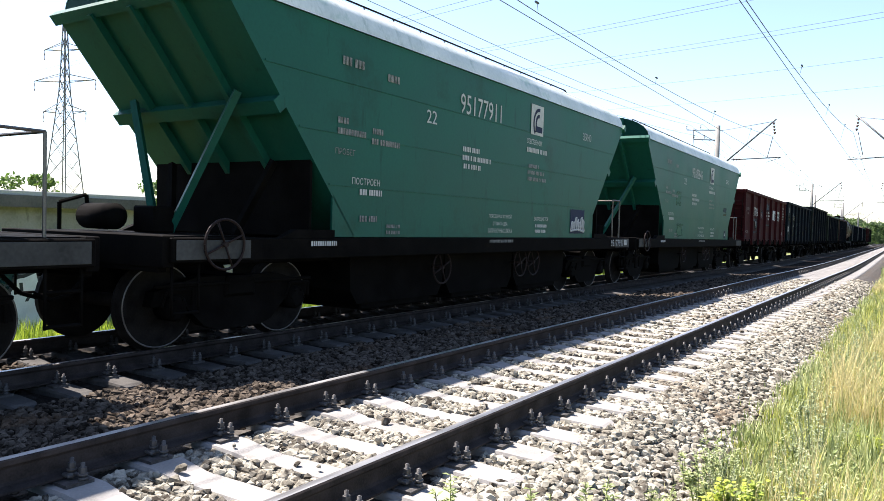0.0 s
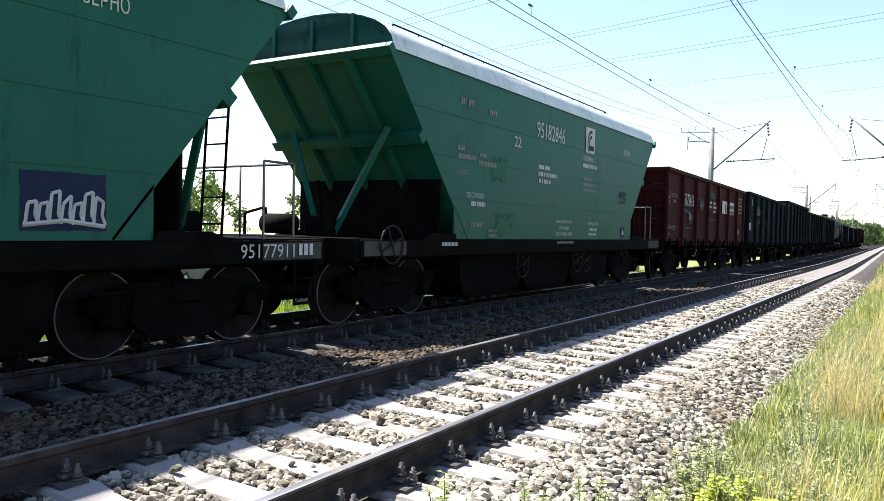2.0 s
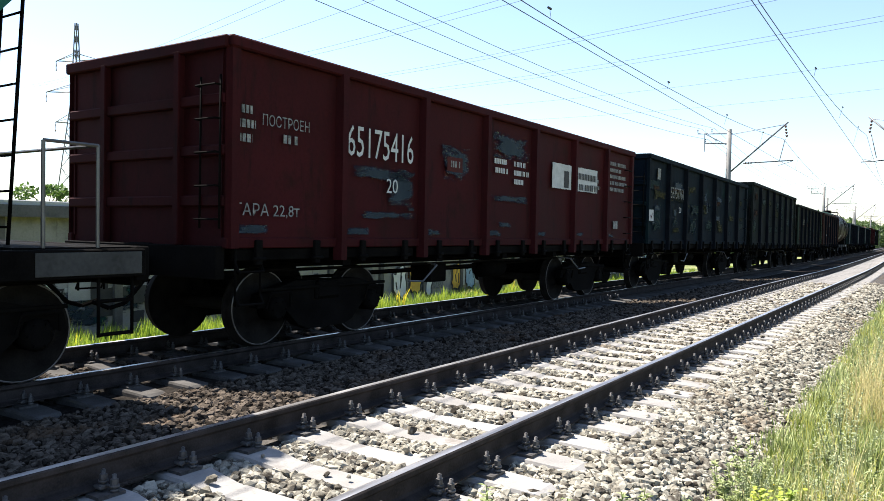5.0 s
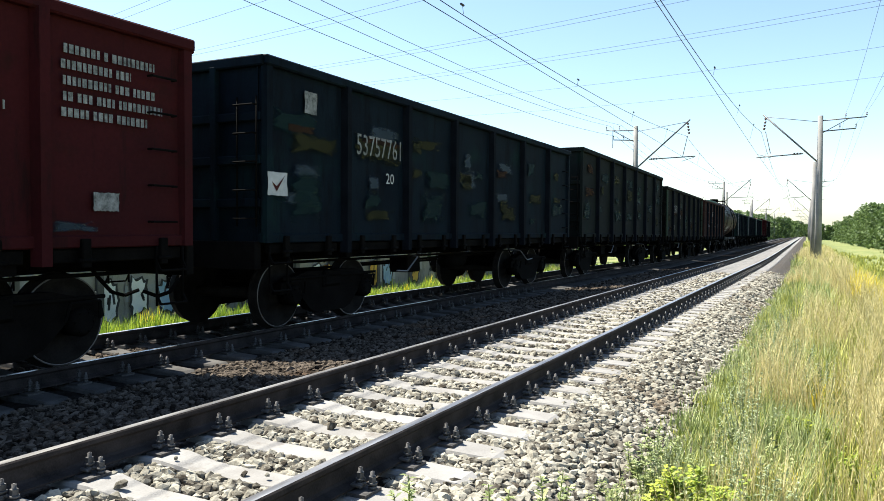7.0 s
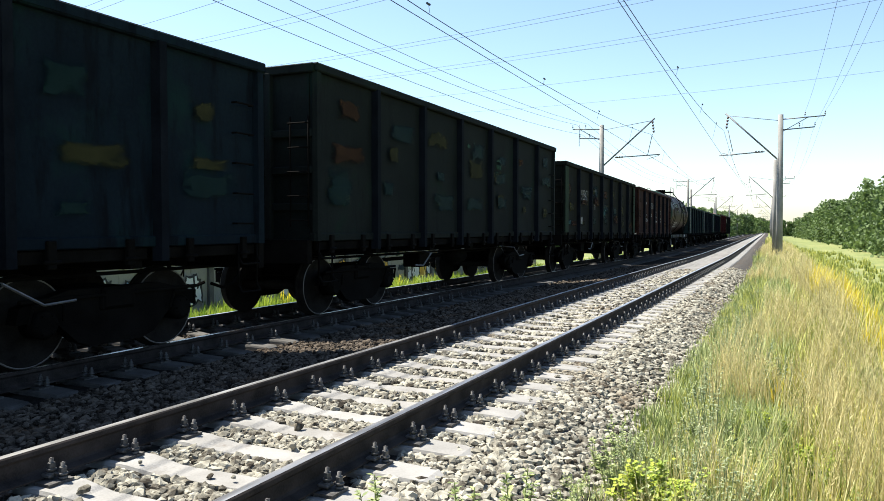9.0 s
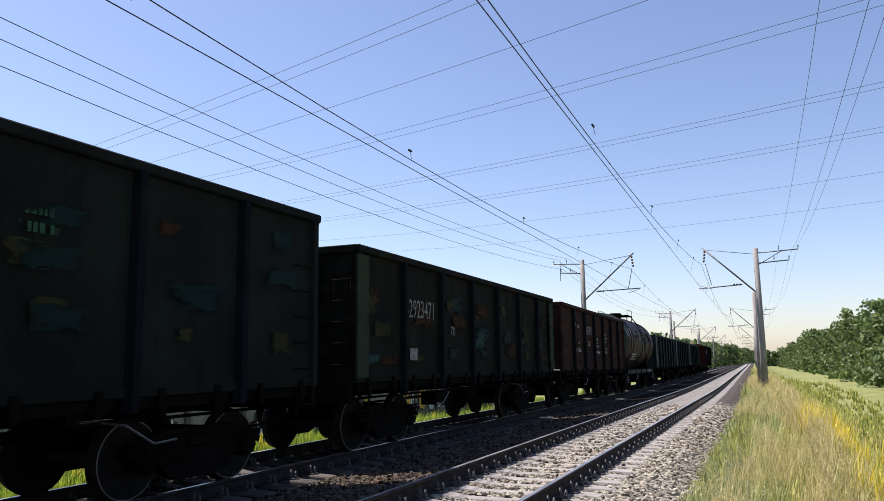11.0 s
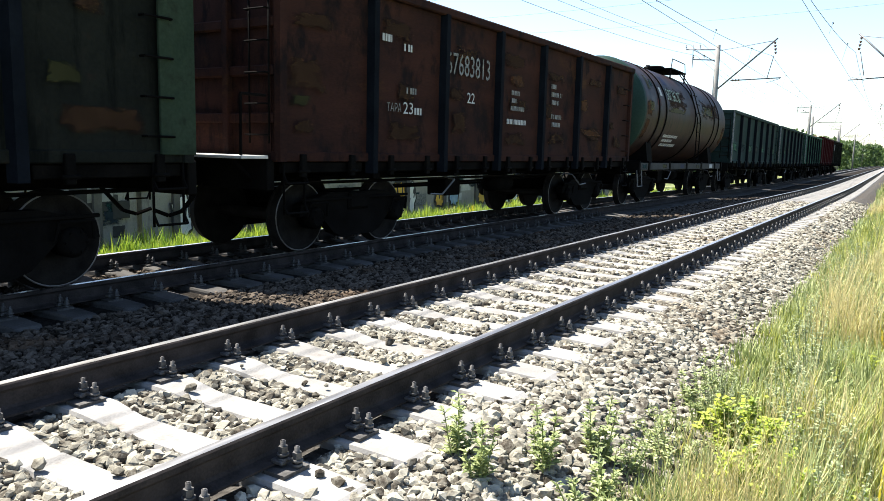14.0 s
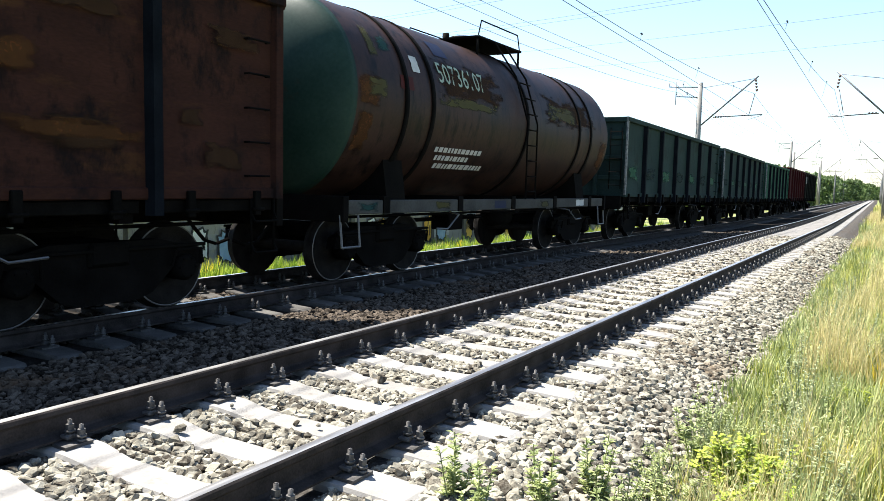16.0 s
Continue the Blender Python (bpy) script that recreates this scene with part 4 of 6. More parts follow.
def emblem(parent, x, y, z, w, h):
    """A white square badge with curved dark bands."""
    bm = bmesh.new()
    bm.faces.new([bm.verts.new(c) for c in ((x, y, z), (x, y + w, z), (x, y + w, z + h), (x, y, z + h))])
    bd = part("badge", bm, M["white"], parent, "white square badge with blue curves")
    for r0, r1, mt in ((0.46, 0.36, "navy"), (0.28, 0.18, "navy")):
        bm = bmesh.new()
        cy, cz = y + 0.62 * w, z + 0.38 * h
        for k in range(12):
            a0, a1 = math.radians(80 + k * 12), math.radians(92 + k * 12)
            bm.faces.new([bm.verts.new((x + 0.003, cy + r * w * math.cos(a), cz + r * h * math.sin(a) * 1.15)) for r, a in ((r0, a0), (r0, a1), (r1, a1), (r1, a0))])
        part("badge_band", bm, M[mt], bd)
    bm = bmesh.new()
    box(bm, x + 0.001, x + 0.004, y + 0.35 * w, y + 0.9 * w, z + 0.1 * h, z + 0.3 * h)
    part("badge_foot", bm, M["navy"], bd)


def hopper_marks(h, number, extra):
    X = 1.563
    lettering(h, number, X, -1.45, 3.300, 0.32, 1.4, M["white"], "white stencilled wagon number")
    lettering(h, "22", X, -2.42, 3.014, 0.20, 0.28, M["white"])
    emblem(h, X, 1.15, 3.26, 0.55, 0.58)
    lettering(h, "ЗЕРНО", X, 3.75, 3.427, 0.16, 0.48, M["white"])
    lettering(h, "СОБСТВЕННИК", X, 1.0, 3.067, 0.10, 0.66, M["white"])
    bars(h, X, 1.0, 2.908, [0.9], 0.09, M["white"], seed=1)
    bars(h, X, 1.05, 2.612, [0.5, 0.75, 0.85], 0.07, M["stencil"], seed=2)
    bars(h, X, -1.35, 2.686, [0.55, 0.95, 0.6], 0.08, M["white"], seed=3)
    bars(h, X, -4.4, 3.512, [0.45], 0.11, M["stencil"], seed=4)
    bars(h, X, -3.45, 3.459, [0.32], 0.10, M["stencil"], seed=5)
    bars(h, X, -4.5, 2.749, [0.25, 0.62], 0.08, M["stencil"], seed=6)
    bars(h, X, -3.75, 2.686, [0.25, 0.65], 0.08, M["stencil"], seed=7)
    lettering(h, "ПРОБЕГ", X, -4.5, 2.347, 0.08, 0.4, M["stencil"])
    lettering(h, "ПОСТРОЕН", X, -4.15, 1.976, 0.09, 0.6, M["white"])
    bars(h, X, -4.0, 1.839, [0.5], 0.08, M["white"], seed=8)
    bars(h, X, -4.0, 1.480, [0.4], 0.08, M["stencil"], seed=9)
    bars(h, X, -3.4, 1.400, [0.35, 0.35], 0.05, M["stencil"], seed=10)
    lettering(h, "ПЕРЕД РАЗГРУЗКОЙ", X, -0.4, 1.606, 0.09, 0.85, M["white"])
    lettering(h, "ОТКРЫТЬ ДВА", X, -0.25, 1.470, 0.08, 0.55, M["white"])
    lettering(h, "ЗАГРУЗОЧНЫХ ЛЮКА", X, -0.42, 1.350, 0.08, 0.9, M["white"])
    lettering(h, "ЗАПРЕЩАЕТСЯ", X, 1.4, 1.585, 0.09, 0.66, M["white"])
    bars(h, X, 1.45, 1.470, [0.55, 0.5], 0.06, M["white"], seed=11)
    bars(h, X + 0.056, -5.0, 1.16, [0.5], 0.06, M["white"], seed=12)
    bars(h, X + 0.05, -0.45, 1.18, [0.9], 0.05, M["stencil"], seed=13)
    if extra == "tag":
        patch(h, "painted_patch", X - 0.005, 3.2, 4.0, 1.36, 1.88, M["navy"], 3, "dark painted-over patch with white scrawl")
        rg = random.Random(4)
        bm = bmesh.new()
        for k in range(7):
            y = 3.24 + k * 0.105
            pts = [(X, y, 1.42), (X, y + 0.025, 1.6 + rg.uniform(-0.03, 0.1)), (X, y + 0.1, 1.68 + rg.uniform(-0.08, 0.06)), (X, y + 0.085, 1.5), (X, y + 0.12, 1.40 + rg.uniform(0, 0.06))]
            chain(bm, pts, 0.016, 4)
        chain(bm, [(X, 3.22, 1.41), (X, 3.6, 1.45), (X, 3.98, 1.4)], 0.02, 4)
        part("scrawl", bm, M["white"], h)
    else:
        patch(h, "sticker", X - 0.003, 3.35, 4.1, 2.28, 2.5, M["blue"], 3, "faded blue and ochre sticker")
        patch(h, "sticker", X - 0.003, 3.4, 4.1, 2.18, 2.27, M["ochre"], 5)
        patch(h, "painted_patch", X - 0.005, -3.3, -2.7, 2.3, 2.75, M["green2"], 6)
        patch(h, "painted_patch", X - 0.005, -3.2, -2.3, 1.3, 1.75, M["green2"], 8)
        patch(h, "warning_plate", X - 0.003, 3.7, 4.0, 1.32, 1.6, M["navy"], 9)
        bm = bmesh.new()
        bm.faces.new([bm.verts.new(c) for c in ((X, 3.78, 1.4), (X, 3.94, 1.4), (X, 3.86, 1.54))])
        part("warning_triangle", bm, M["white"], h)


M["green2"] = material("fresh_green_patch", (0.0096, 0.0768, 0.0408), (0.0144, 0.096, 0.0528), 3, 0.5, bump=0.05, spec=0.12)
worn_edges(M["green2"])


# ---- tank wagon ----
def tank_wagon(label):
    wagon = tagged(new("tank_wagon"), label, "goods wagon", group="wagons of the goods train")
    R, ZC, L = 1.5, 2.68, 5.15
    bm = bmesh.new()
    lathe(bm, [(-L, R)] + [(y, R) for y in (-3.4, -1.7, 0, 1.7, 3.4)] + [(L, R)], "y", 56, centre=(0, 0, ZC))
    bmesh.ops.delete(bm, geom=[f for f in bm.faces if len(f.verts) > 4], context="FACES")
    barrel = part("barrel", bm, M["tank"], wagon, "tar-stained brown cylindrical barrel")
    for s in (-1, 1):
        bm = bmesh.new()
        lathe(bm, [(s * L, R)] + [(s * (L + 0.5 * math.sin(a)), R * math.cos(a)) for a in (0.2, 0.45, 0.7, 0.95, 1.2, 1.4)] + [(s * (L + 0.5), 0.0)], "y", 56, centre=(0, 0, ZC))
        part("barrel_end", bm, M["tankend"], wagon, "green domed end with rust")
    for y in (-3.95, -3.2, 0.35, 3.2, 3.95):
        bm = bmesh.new()
        lathe(bm, [(y - 0.05, R + 0.004), (y - 0.05, R + 0.02), (y + 0.05, R + 0.02), (y + 0.05, R + 0.004)], "y", 56, centre=(0, 0, ZC))
        bmesh.ops.delete(bm, geom=[f for f in bm.faces if len(f.verts) > 4], context="FACES")
        part("strap", bm, M["steel"], wagon)
    bm = bmesh.new()
    lathe(bm, [(ZC + R - 0.1, 0.34), (ZC + R + 0.18, 0.34), (ZC + R + 0.22, 0.38), (ZC + R + 0.28, 0.3), (ZC + R + 0.3, 0.0)], "z", 22, centre=(0, 0.3, 0))
    rod(bm, (0, -0.4, ZC + R - 0.05), (0, -0.4, ZC + R + 0.25), 0.07)
    part("manhole", bm, M["steel"], wagon)
    bm = bmesh.new()
    box(bm, -0.85, 0.85, -0.6, 1.3, ZC + R + 0.08, ZC + R + 0.12)
    for x in (-0.8, 0.8):
        for y in (-0.55, 1.25):
            rod(bm, (x, y, ZC + R - 0.35), (x, y, ZC + R + 0.1), 0.025)
    part("top_platform", bm, M["steel"], wagon)
    for x in (-0.82, 0.82):
        bm = bmesh.new()
        chain(bm, [(x, -0.57, ZC + R + 0.1), (x, -0.45, ZC + R + 0.42), (x, 1.15, ZC + R + 0.42), (x, 1.27, ZC + R + 0.1)], 0.014)
        part("platform_rail", bm, M["steel"], wagon)
    bm = bmesh.new()
    for y in (0.05, 0.5):
        chain(bm, [(R + 0.14, y, 1.2), (R + 0.14, y, ZC), (R * 0.9, y, ZC + 0.9), (0.85, y, ZC + R + 0.1)], 0.018)
    for k in range(8):
        z = 1.35 + k * 0.3
        x = R + 0.14 if z < ZC else math.sqrt(max(0.2, (R + 0.14) ** 2 - (z - ZC) ** 2))
        rod(bm, (x, 0.05, z), (x, 0.5, z), 0.014)
    part("ladder", bm, M["steel"], wagon)
    for s in (-1, 1):
        bm = bmesh.new()
        box(bm, s * 1.35 - 0.05, s * 1.35 + 0.05, -5.3, 5.3, 1.0, 1.2, 0.012)
        part("side_sill", bm, M["sill"], wagon, "faded grey side sill with paint patches")
    for y in (-3.9, 3.9):
        bm = bmesh.new()
        prism(bm, [(-1.3, 1.2), (1.3, 1.2), (1.2, 1.9), (0.8, 1.45), (0, 1.22), (-0.8, 1.45), (-1.2, 1.9)], "y", y - 0.25, y + 0.25)
        part("saddle", bm, M["steel"], wagon)
    underframe(wagon, 5.3)
    for s in (-1, 1):
        y = s * 5.15
        bm = bmesh.new()
        chain(bm, [(1.38, y - 0.2, 1.0), (1.42, y - 0.2, 0.55), (1.42, y + 0.2, 0.55), (1.38, y + 0.2, 1.0)], 0.016)
        part("footstep", bm, M["metal"], wagon)
    running_gear(wagon, -3.9, 3.9, 5.52)

    def wrap(name, y0, y1, z0, z1, mt, seed=0):
        """A painted patch that follows the barrel's curve."""
        bmw = bmesh.new()
        rg = random.Random(seed)
        n = 6
        cols = []
        for i in range(n + 1):
            z = z0 + (z1 - z0) * i / n
            x = math.sqrt((R + 0.006) ** 2 - (z - ZC) ** 2)
            cols.append((bmw.verts.new((x, y0 + rg.uniform(-0.012, 0.012), z)), bmw.verts.new((x, y1 + rg.uniform(-0.012, 0.012), z))))
        for p, q in zip(cols, cols[1:]):
            bmw.faces.new((p[0], p[1], q[1], q[0]))
        return part(name, bmw, mt, barrel)

    def curved_word(word, y, z, h, w, mt):
        tv, faces = TEXT[word]
        s = tv / tv.max(0) * (w, h)
        vv = [(math.sqrt((R + 0.012) ** 2 - (z + q - ZC) ** 2), y + p, z + q) for p, q in s]
        part("lettering", raw_mesh(vv, faces, mt), None, barrel, "pale stencilled wagon number")

    curved_word("50736107", -2.95, 3.08, 0.34, 1.6, M["mint"])
    wrap("painted_patch", -3.05, -0.7, 2.80, 3.52, M["umber"], 2)
    wrap("painted_patch", -2.8, -2.35, 3.55, 3.80, M["navy"], 21)
    wrap("painted_patch", -4.1, -3.75, 2.85, 3.05, M["darkred"], 22)
    wrap("painted_patch", 1.2, 4.3, 2.75, 3.4, M["umber"], 23)
    wrap("rust_streak", -5.12, -4.6, 2.5, 3.0, M["rust"], 24)
    wrap("rust_streak", -4.75, -4.55, 3.2, 3.75, M["ochre"], 25)
    wrap("painted_patch", -3.0, -0.9, 2.72, 2.9, M["ochre"], 3)
    wrap("painted_patch", -4.9, -4.45, 2.65, 2.95, M["ochre"], 4)
    wrap("painted_patch", -4.5, -4.15, 3.35, 3.6, M["tealpatch"], 5)
    wrap("painted_patch", 1.4, 3.0, 2.85, 3.2, M["ochre"], 6)
    wrap("rust_streak", -5.1, -4.75, 1.75, 2.5, M["rust"], 7)
    wrap("rust_streak", 4.6, 5.1, 1.9, 2.6, M["rust"], 8)
    wrap("painted_patch", -3.7, -3.5, 3.15, 3.4, M["white"], 9)
    bmb = bmesh.new()
    rg = random.Random(12)
    for k, w in enumerate((1.5, 1.2, 1.8)):
        z = 1.98 - 0.13 * k
        p = -2.9 + 0.1 * k
        while p < -2.9 + w:
            q = p + rg.uniform(0.06, 0.14)
            vv = []
            for yy, zz in ((p, z), (q, z), (q, z + 0.08), (p, z + 0.08)):
                vv.append(bmb.verts.new((math.sqrt((R + 0.01) ** 2 - (zz - ZC) ** 2), yy, zz)))
            bmb.faces.new(vv)
            p = q + 0.035
    part("small_writing", bmb, M["white"], barrel)
    for k, mt in enumerate(("tealpatch", "ochre", "navy", "ochre", "white")):
        y = -5.0 + 2.1 * k
        patch(wagon, "painted_patch", 1.403, y, y + 0.5, 1.03, 1.17, M[mt], k)
    return wagon


M["sill"] = material("faded_sill", (0.0324, 0.0324, 0.0306), (0.072, 0.072, 0.0684), 2, 0.7, bump=0.2, fine=25, spec=0.04)
M["rust"] = material("orange_rust", (0.0292, 0.0112, 0.00337), (0.072, 0.0292, 0.009), 3, 0.85, bump=0.3, fine=30, spec=0.12)
worn_edges(M["rust"])
M["mint"] = material("mint_stencil", (0.18, 0.252, 0.192), (0.3, 0.36, 0.288), 8, 0.7, bump=0.0)
M["tealdark"] = material("dark_teal_patch", (0.004, 0.0115, 0.0115), (0.0085, 0.021, 0.0205), 3, 0.6, bump=0.1, spec=0.03)
worn_edges(M["tealdark"])

# ---- the train ----
TRAIN = []
GX = 1.50


def couple(thing, offset):
    TRAIN.append((thing, offset))
    return thing


w0 = couple(hopper("green grain hopper wagon leading the train with a railed end platform"), -15.0)
w1 = couple(hopper("green grain hopper wagon with white markings and a scrawled patch"), -0.20)
w2 = couple(hopper("green grain hopper wagon with faded stickers and green patches"), 14.55)
hopper_marks(w1, "95177911", "tag")
hopper_marks(w2, "95182846", "sticker")
lettering(w1, "95177911", 1.625, 5.6, 1.06, 0.16, 0.85, M["white"])
bars(w1, 1.625, 6.5, 1.08, [0.3], 0.14, M["white"], seed=30)
offs = [28.94]
for step in (13.92, 13.92, 13.92, 13.92, 12.97, 12.97, 13.92, 13.92, 13.92, 13.92):
    offs.append(offs[-1] + step)
w3 = couple(gondola(M["red"], "faded red open wagon with blue-grey paint patches", 3.52), offs[0])
w4 = couple(gondola(M["dark"], "sooty dark blue open wagon with painted-over patches", 3.62, M["shadepost"]), offs[1])
w5 = couple(gondola(M["grey"], "taller dull grey-green open wagon", 3.88, M["shadepost"]), offs[2])
w6 = couple(gondola(M["olive"], "sooty olive open wagon with white number", 3.6, M["shadepost"]), offs[3])
w7 = couple(gondola(M["brown"], "rust-brown open wagon with stencilled markings", 3.6, M["shadepost"]), offs[4])
w8 = couple(tank_wagon("tar-stained brown tank wagon with green ends"), offs[5])
w9 = couple(gondola(M["teal"], "weathered green open wagon behind the tank wagon", 3.40, M["shadepost"]), offs[6])
w10 = couple(gondola(M["teal"], "weathered green open wagon", 3.40, M["shadepost"]), offs[7])
w11 = couple(gondola(M["teal2"], "brighter green open wagon", 3.40, M["shadepost"]), offs[8])
w12 = couple(gondola(M["red"], "dark red open wagon with a heaped load"), offs[9])
w13 = couple(gondola(M["olive"], "dark open wagon at the end of the train"), offs[10])


def span(k):
    """The start of a wagon's panel k."""
    return -6.38 + 12.76 * k / 7


S = GX + 0.012
# red wagon
patch(w3, "painted_patch", S, span(1) + 0.25, span(2) - 0.2, 2.15, 2.33, M["blue"], 21)
patch(w3, "painted_patch", S, span(1) + 1.0, span(2) - 0.2, 1.75, 2.33, M["blue"], 22)
patch(w3, "painted_patch", S, span(1) + 0.35, span(2) - 0.15, 1.62, 1.72, M["blue"], 23)
lettering(w3, "65175416", S + 0.006, span(1) + 0.12, 2.42, 0.40, 1.45, M["white"], "white stencilled wagon number")
lettering(w3, "20", S + 0.006, span(1) + 0.95, 1.98, 0.2, 0.26, M["white"])
lettering(w3, "ПОСТРОЕН", S, span(0) + 0.5, 2.62, 0.13, 0.75, M["stencil"])
bars(w3, S, span(0) + 0.8, 2.45, [0.25], 0.1, M["stencil"], seed=40)
bars(w3, S, span(0) + 0.05, 2.72, [0.3, 0.35, 0.3], 0.09, M["stencil"], seed=41)
lettering(w3, "ТАРА 22,8т", S, span(0) + 0.1, 1.58, 0.16, 1.0, M["stencil"])
patch(w3, "painted_patch", S, span(2) + 0.5, span(2) + 1.3, 2.25, 2.80, M["blue"], 24)
patch(w3, "painted_patch", S + 0.003, span(2) + 0.65, span(2) + 1.1, 2.40, 2.63, M["darkred"], 25)
bars(w3, S + 0.006, span(2) + 0.72, 2.47, [0.3], 0.1, M["stencil"], seed=42)
patch(w3, "painted_patch", S, span(3) + 0.25, span(4) - 0.2, 2.75, 3.20, M["blue"], 26)
patch(w3, "painted_patch", S, span(3) + 0.2, span(4) - 0.25, 2.0, 2.12, M["blue"], 27)
patch(w3, "painted_patch", S, span(3) + 0.5, span(3) + 0.95, 1.55, 1.65, M["blue"], 28)
bars(w3, S + 0.004, span(3) + 0.3, 2.65, [0.45, 0.5], 0.09, M["white"], seed=43)
bars(w3, S + 0.004, span(3) + 1.0, 2.65, [0.45, 0.6, 0.4], 0.09, M["white"], seed=44)
patch(w3, "sign_panel", S, span(4) + 0.8, span(5) - 0.1, 2.37, 2.87, M["white"], 29, "white lettered panel")
patch(w3, "sign_panel", S, span(5) + 0.1, span(6) - 0.5, 2.37, 2.87, M["white"], 30)
bars(w3, S + 0.005, span(5) + 0.25, 2.62, [1.0, 1.1], 0.13, M["black"], seed=45)
patch(w3, "emblem_mark", S + 0.005, span(4) + 1.35, span(4) + 1.6, 2.40, 2.74, M["black"], 31)
for k in range(7):
    patch(w3, "painted_patch", S - 0.004, span(k) + 0.12, span(k) + 0.6, 1.4, 1.5, M["blue"], 60 + k)
bars(w3, S, span(5) + 0.9, 2.6, [0.5, 0.6], 0.08, M["stencil"], seed=47)
bars(w3, S, span(6) + 0.2, 3.07, [1.1, 0.8, 1.1, 1.2, 1.0], 0.085, M["stencil"], seed=46)
patch(w3, "notice", S, span(6) + 0.55, span(6) + 0.85, 1.6, 1.78, M["stencil"], 48)
# dark wagon
patch(w4, "painted_patch", S, span(0) + 0.55, span(1) - 0.2, 2.45, 2.72, M["ochredark"], 32)
patch(w4, "painted_patch", S, span(0) + 0.5, span(0) + 1.1, 2.72, 2.82, M["umber"], 33)
patch(w4, "painted_patch", S, span(0) + 0.85, span(0) + 1.13, 3.0, 3.3, M["stencil"], 34)
patch(w4, "painted_patch", S, span(1) + 0.25, span(2) - 0.1, 2.46, 2.88, M["ochredark"], 35)
patch(w4, "painted_patch", S + 0.002, span(1) + 0.44, span(2) - 0.08, 2.76, 2.86, M["umber"], 36)
lettering(w4, "53757761", S + 0.006, span(1) + 0.3, 2.56, 0.32, 1.32, M["stencil"], "white stencilled wagon number")
lettering(w4, "20", S + 0.006, span(1) + 1.15, 2.16, 0.17, 0.25, M["white"])
patch(w4, "white_plate", S + 0.05, span(0) + 0.03, span(0) + 0.42, 1.85, 2.15, M["white"], 37, "small white square notice with a dark red tick")
bm = bmesh.new()
bm.faces.new([bm.verts.new(c) for c in ((S + 0.056, span(0) + 0.1, 2.03), (S + 0.056, span(0) + 0.2, 1.9), (S + 0.056, span(0) + 0.37, 2.12), (S + 0.056, span(0) + 0.2, 1.97))])
part("tick_mark", bm, M["darkred"], w4, "dark red printed tick")
for k, (a, b, lo, hi, mt) in enumerate(((2.1, 2.35, 2.3, 2.5, "ochredark"), (2.1, 2.3, 2.75, 2.95, "ochredark"), (3.1, 3.5, 2.35, 2.55, "ochredark"), (3.2, 3.45, 2.2, 2.6, "ochredark"), (3.55, 3.8, 2.45, 2.6, "tealdark"),
                                       (4.15, 4.5, 2.55, 2.75, "umber"), (1.3, 1.8, 1.55, 1.75, "ochredark"), (0.3, 0.7, 1.5, 2.2, "tealdark"), (2.3, 2.8, 1.5, 2.1, "tealdark"), (4.3, 4.8, 1.6, 2.0, "ochredark"))):
    patch(w4, "painted_patch", S, span(a), span(b), lo, hi, M[mt], 70 + k)
def blotches(wagon, seed, kinds, rows, height):
    """Brushed-over paint on every panel between the posts. rows: lowest and highest edge of each band."""
    rb = random.Random(seed)
    for k in range(7):
        for n, (lo, hi) in enumerate(rows):
            a = span(k) + rb.uniform(0.15, 0.7)
            b = min(a + rb.uniform(0.3, 1.1), span(k + 1) - 0.14)
            z = rb.uniform(lo, hi)
            patch(wagon, "painted_patch", S - 0.003 - 0.001 * n, a, b, z, z + rb.uniform(0.4, 1.0) * height, M[rb.choice(kinds)], 400 + 50 * seed + 7 * k + n)


blotches(w4, 1, ["tealdark", "tealdark", "ochredark", "blue"], ((1.5, 1.8), (2.0, 2.3), (2.5, 2.9)), 0.38)
blotches(w6, 2, ["ochredark", "umber", "umber", "tealdark"], ((1.5, 1.7), (1.9, 2.3), (2.5, 2.8)), 0.45)
blotches(w5, 3, ["tealdark", "umber", "ochredark", "tealdark"], ((1.6, 2.0), (2.2, 2.7), (2.9, 3.2)), 0.45)
blotches(w7, 4, ["umber", "umber", "umber", "rust"], ((1.5, 1.7), (2.0, 2.3), (2.8, 3.0)), 0.4)
# grey wagon
for k, (a, b, lo, hi, mt) in enumerate(((0.2, 0.6, 1.8, 2.4, "tealdark"), (4.2, 4.6, 2.5, 2.8, "tealdark"), (4.3, 4.7, 1.9, 2.2, "tealdark"), (5.3, 5.8, 2.2, 2.5, "tealdark"))):
    patch(w5, "painted_patch", S, span(a), span(b), lo, hi, M[mt], 90 + k)
bars(w5, S, span(4) + 0.35, 3.05, [0.4, 0.5, 0.35], 0.1, M["green3"], seed=50)
bars(w5, S, span(3) + 0.4, 3.2, [0.3], 0.1, M["green3"], seed=51)
# olive wagon
lettering(w6, "52923471", S, span(1) + 0.1, 2.45, 0.36, 1.35, M["stencil"], "white stencilled wagon number")
lettering(w6, "70", S, span(2) + 0.55, 2.16, 0.2, 0.25, M["stencil"])
patch(w6, "painted_patch", S, span(3) + 0.15, span(3) + 0.95, 1.9, 2.28, M["tealpatch"], 100)
patch(w6, "painted_patch", S, span(0) + 0.1, span(0) + 1.0, 1.55, 1.75, M["tealpatch"], 101)
patch(w6, "white_plate", S, span(1) + 0.3, span(1) + 0.65, 1.62, 1.85, M["stencil"], 102)
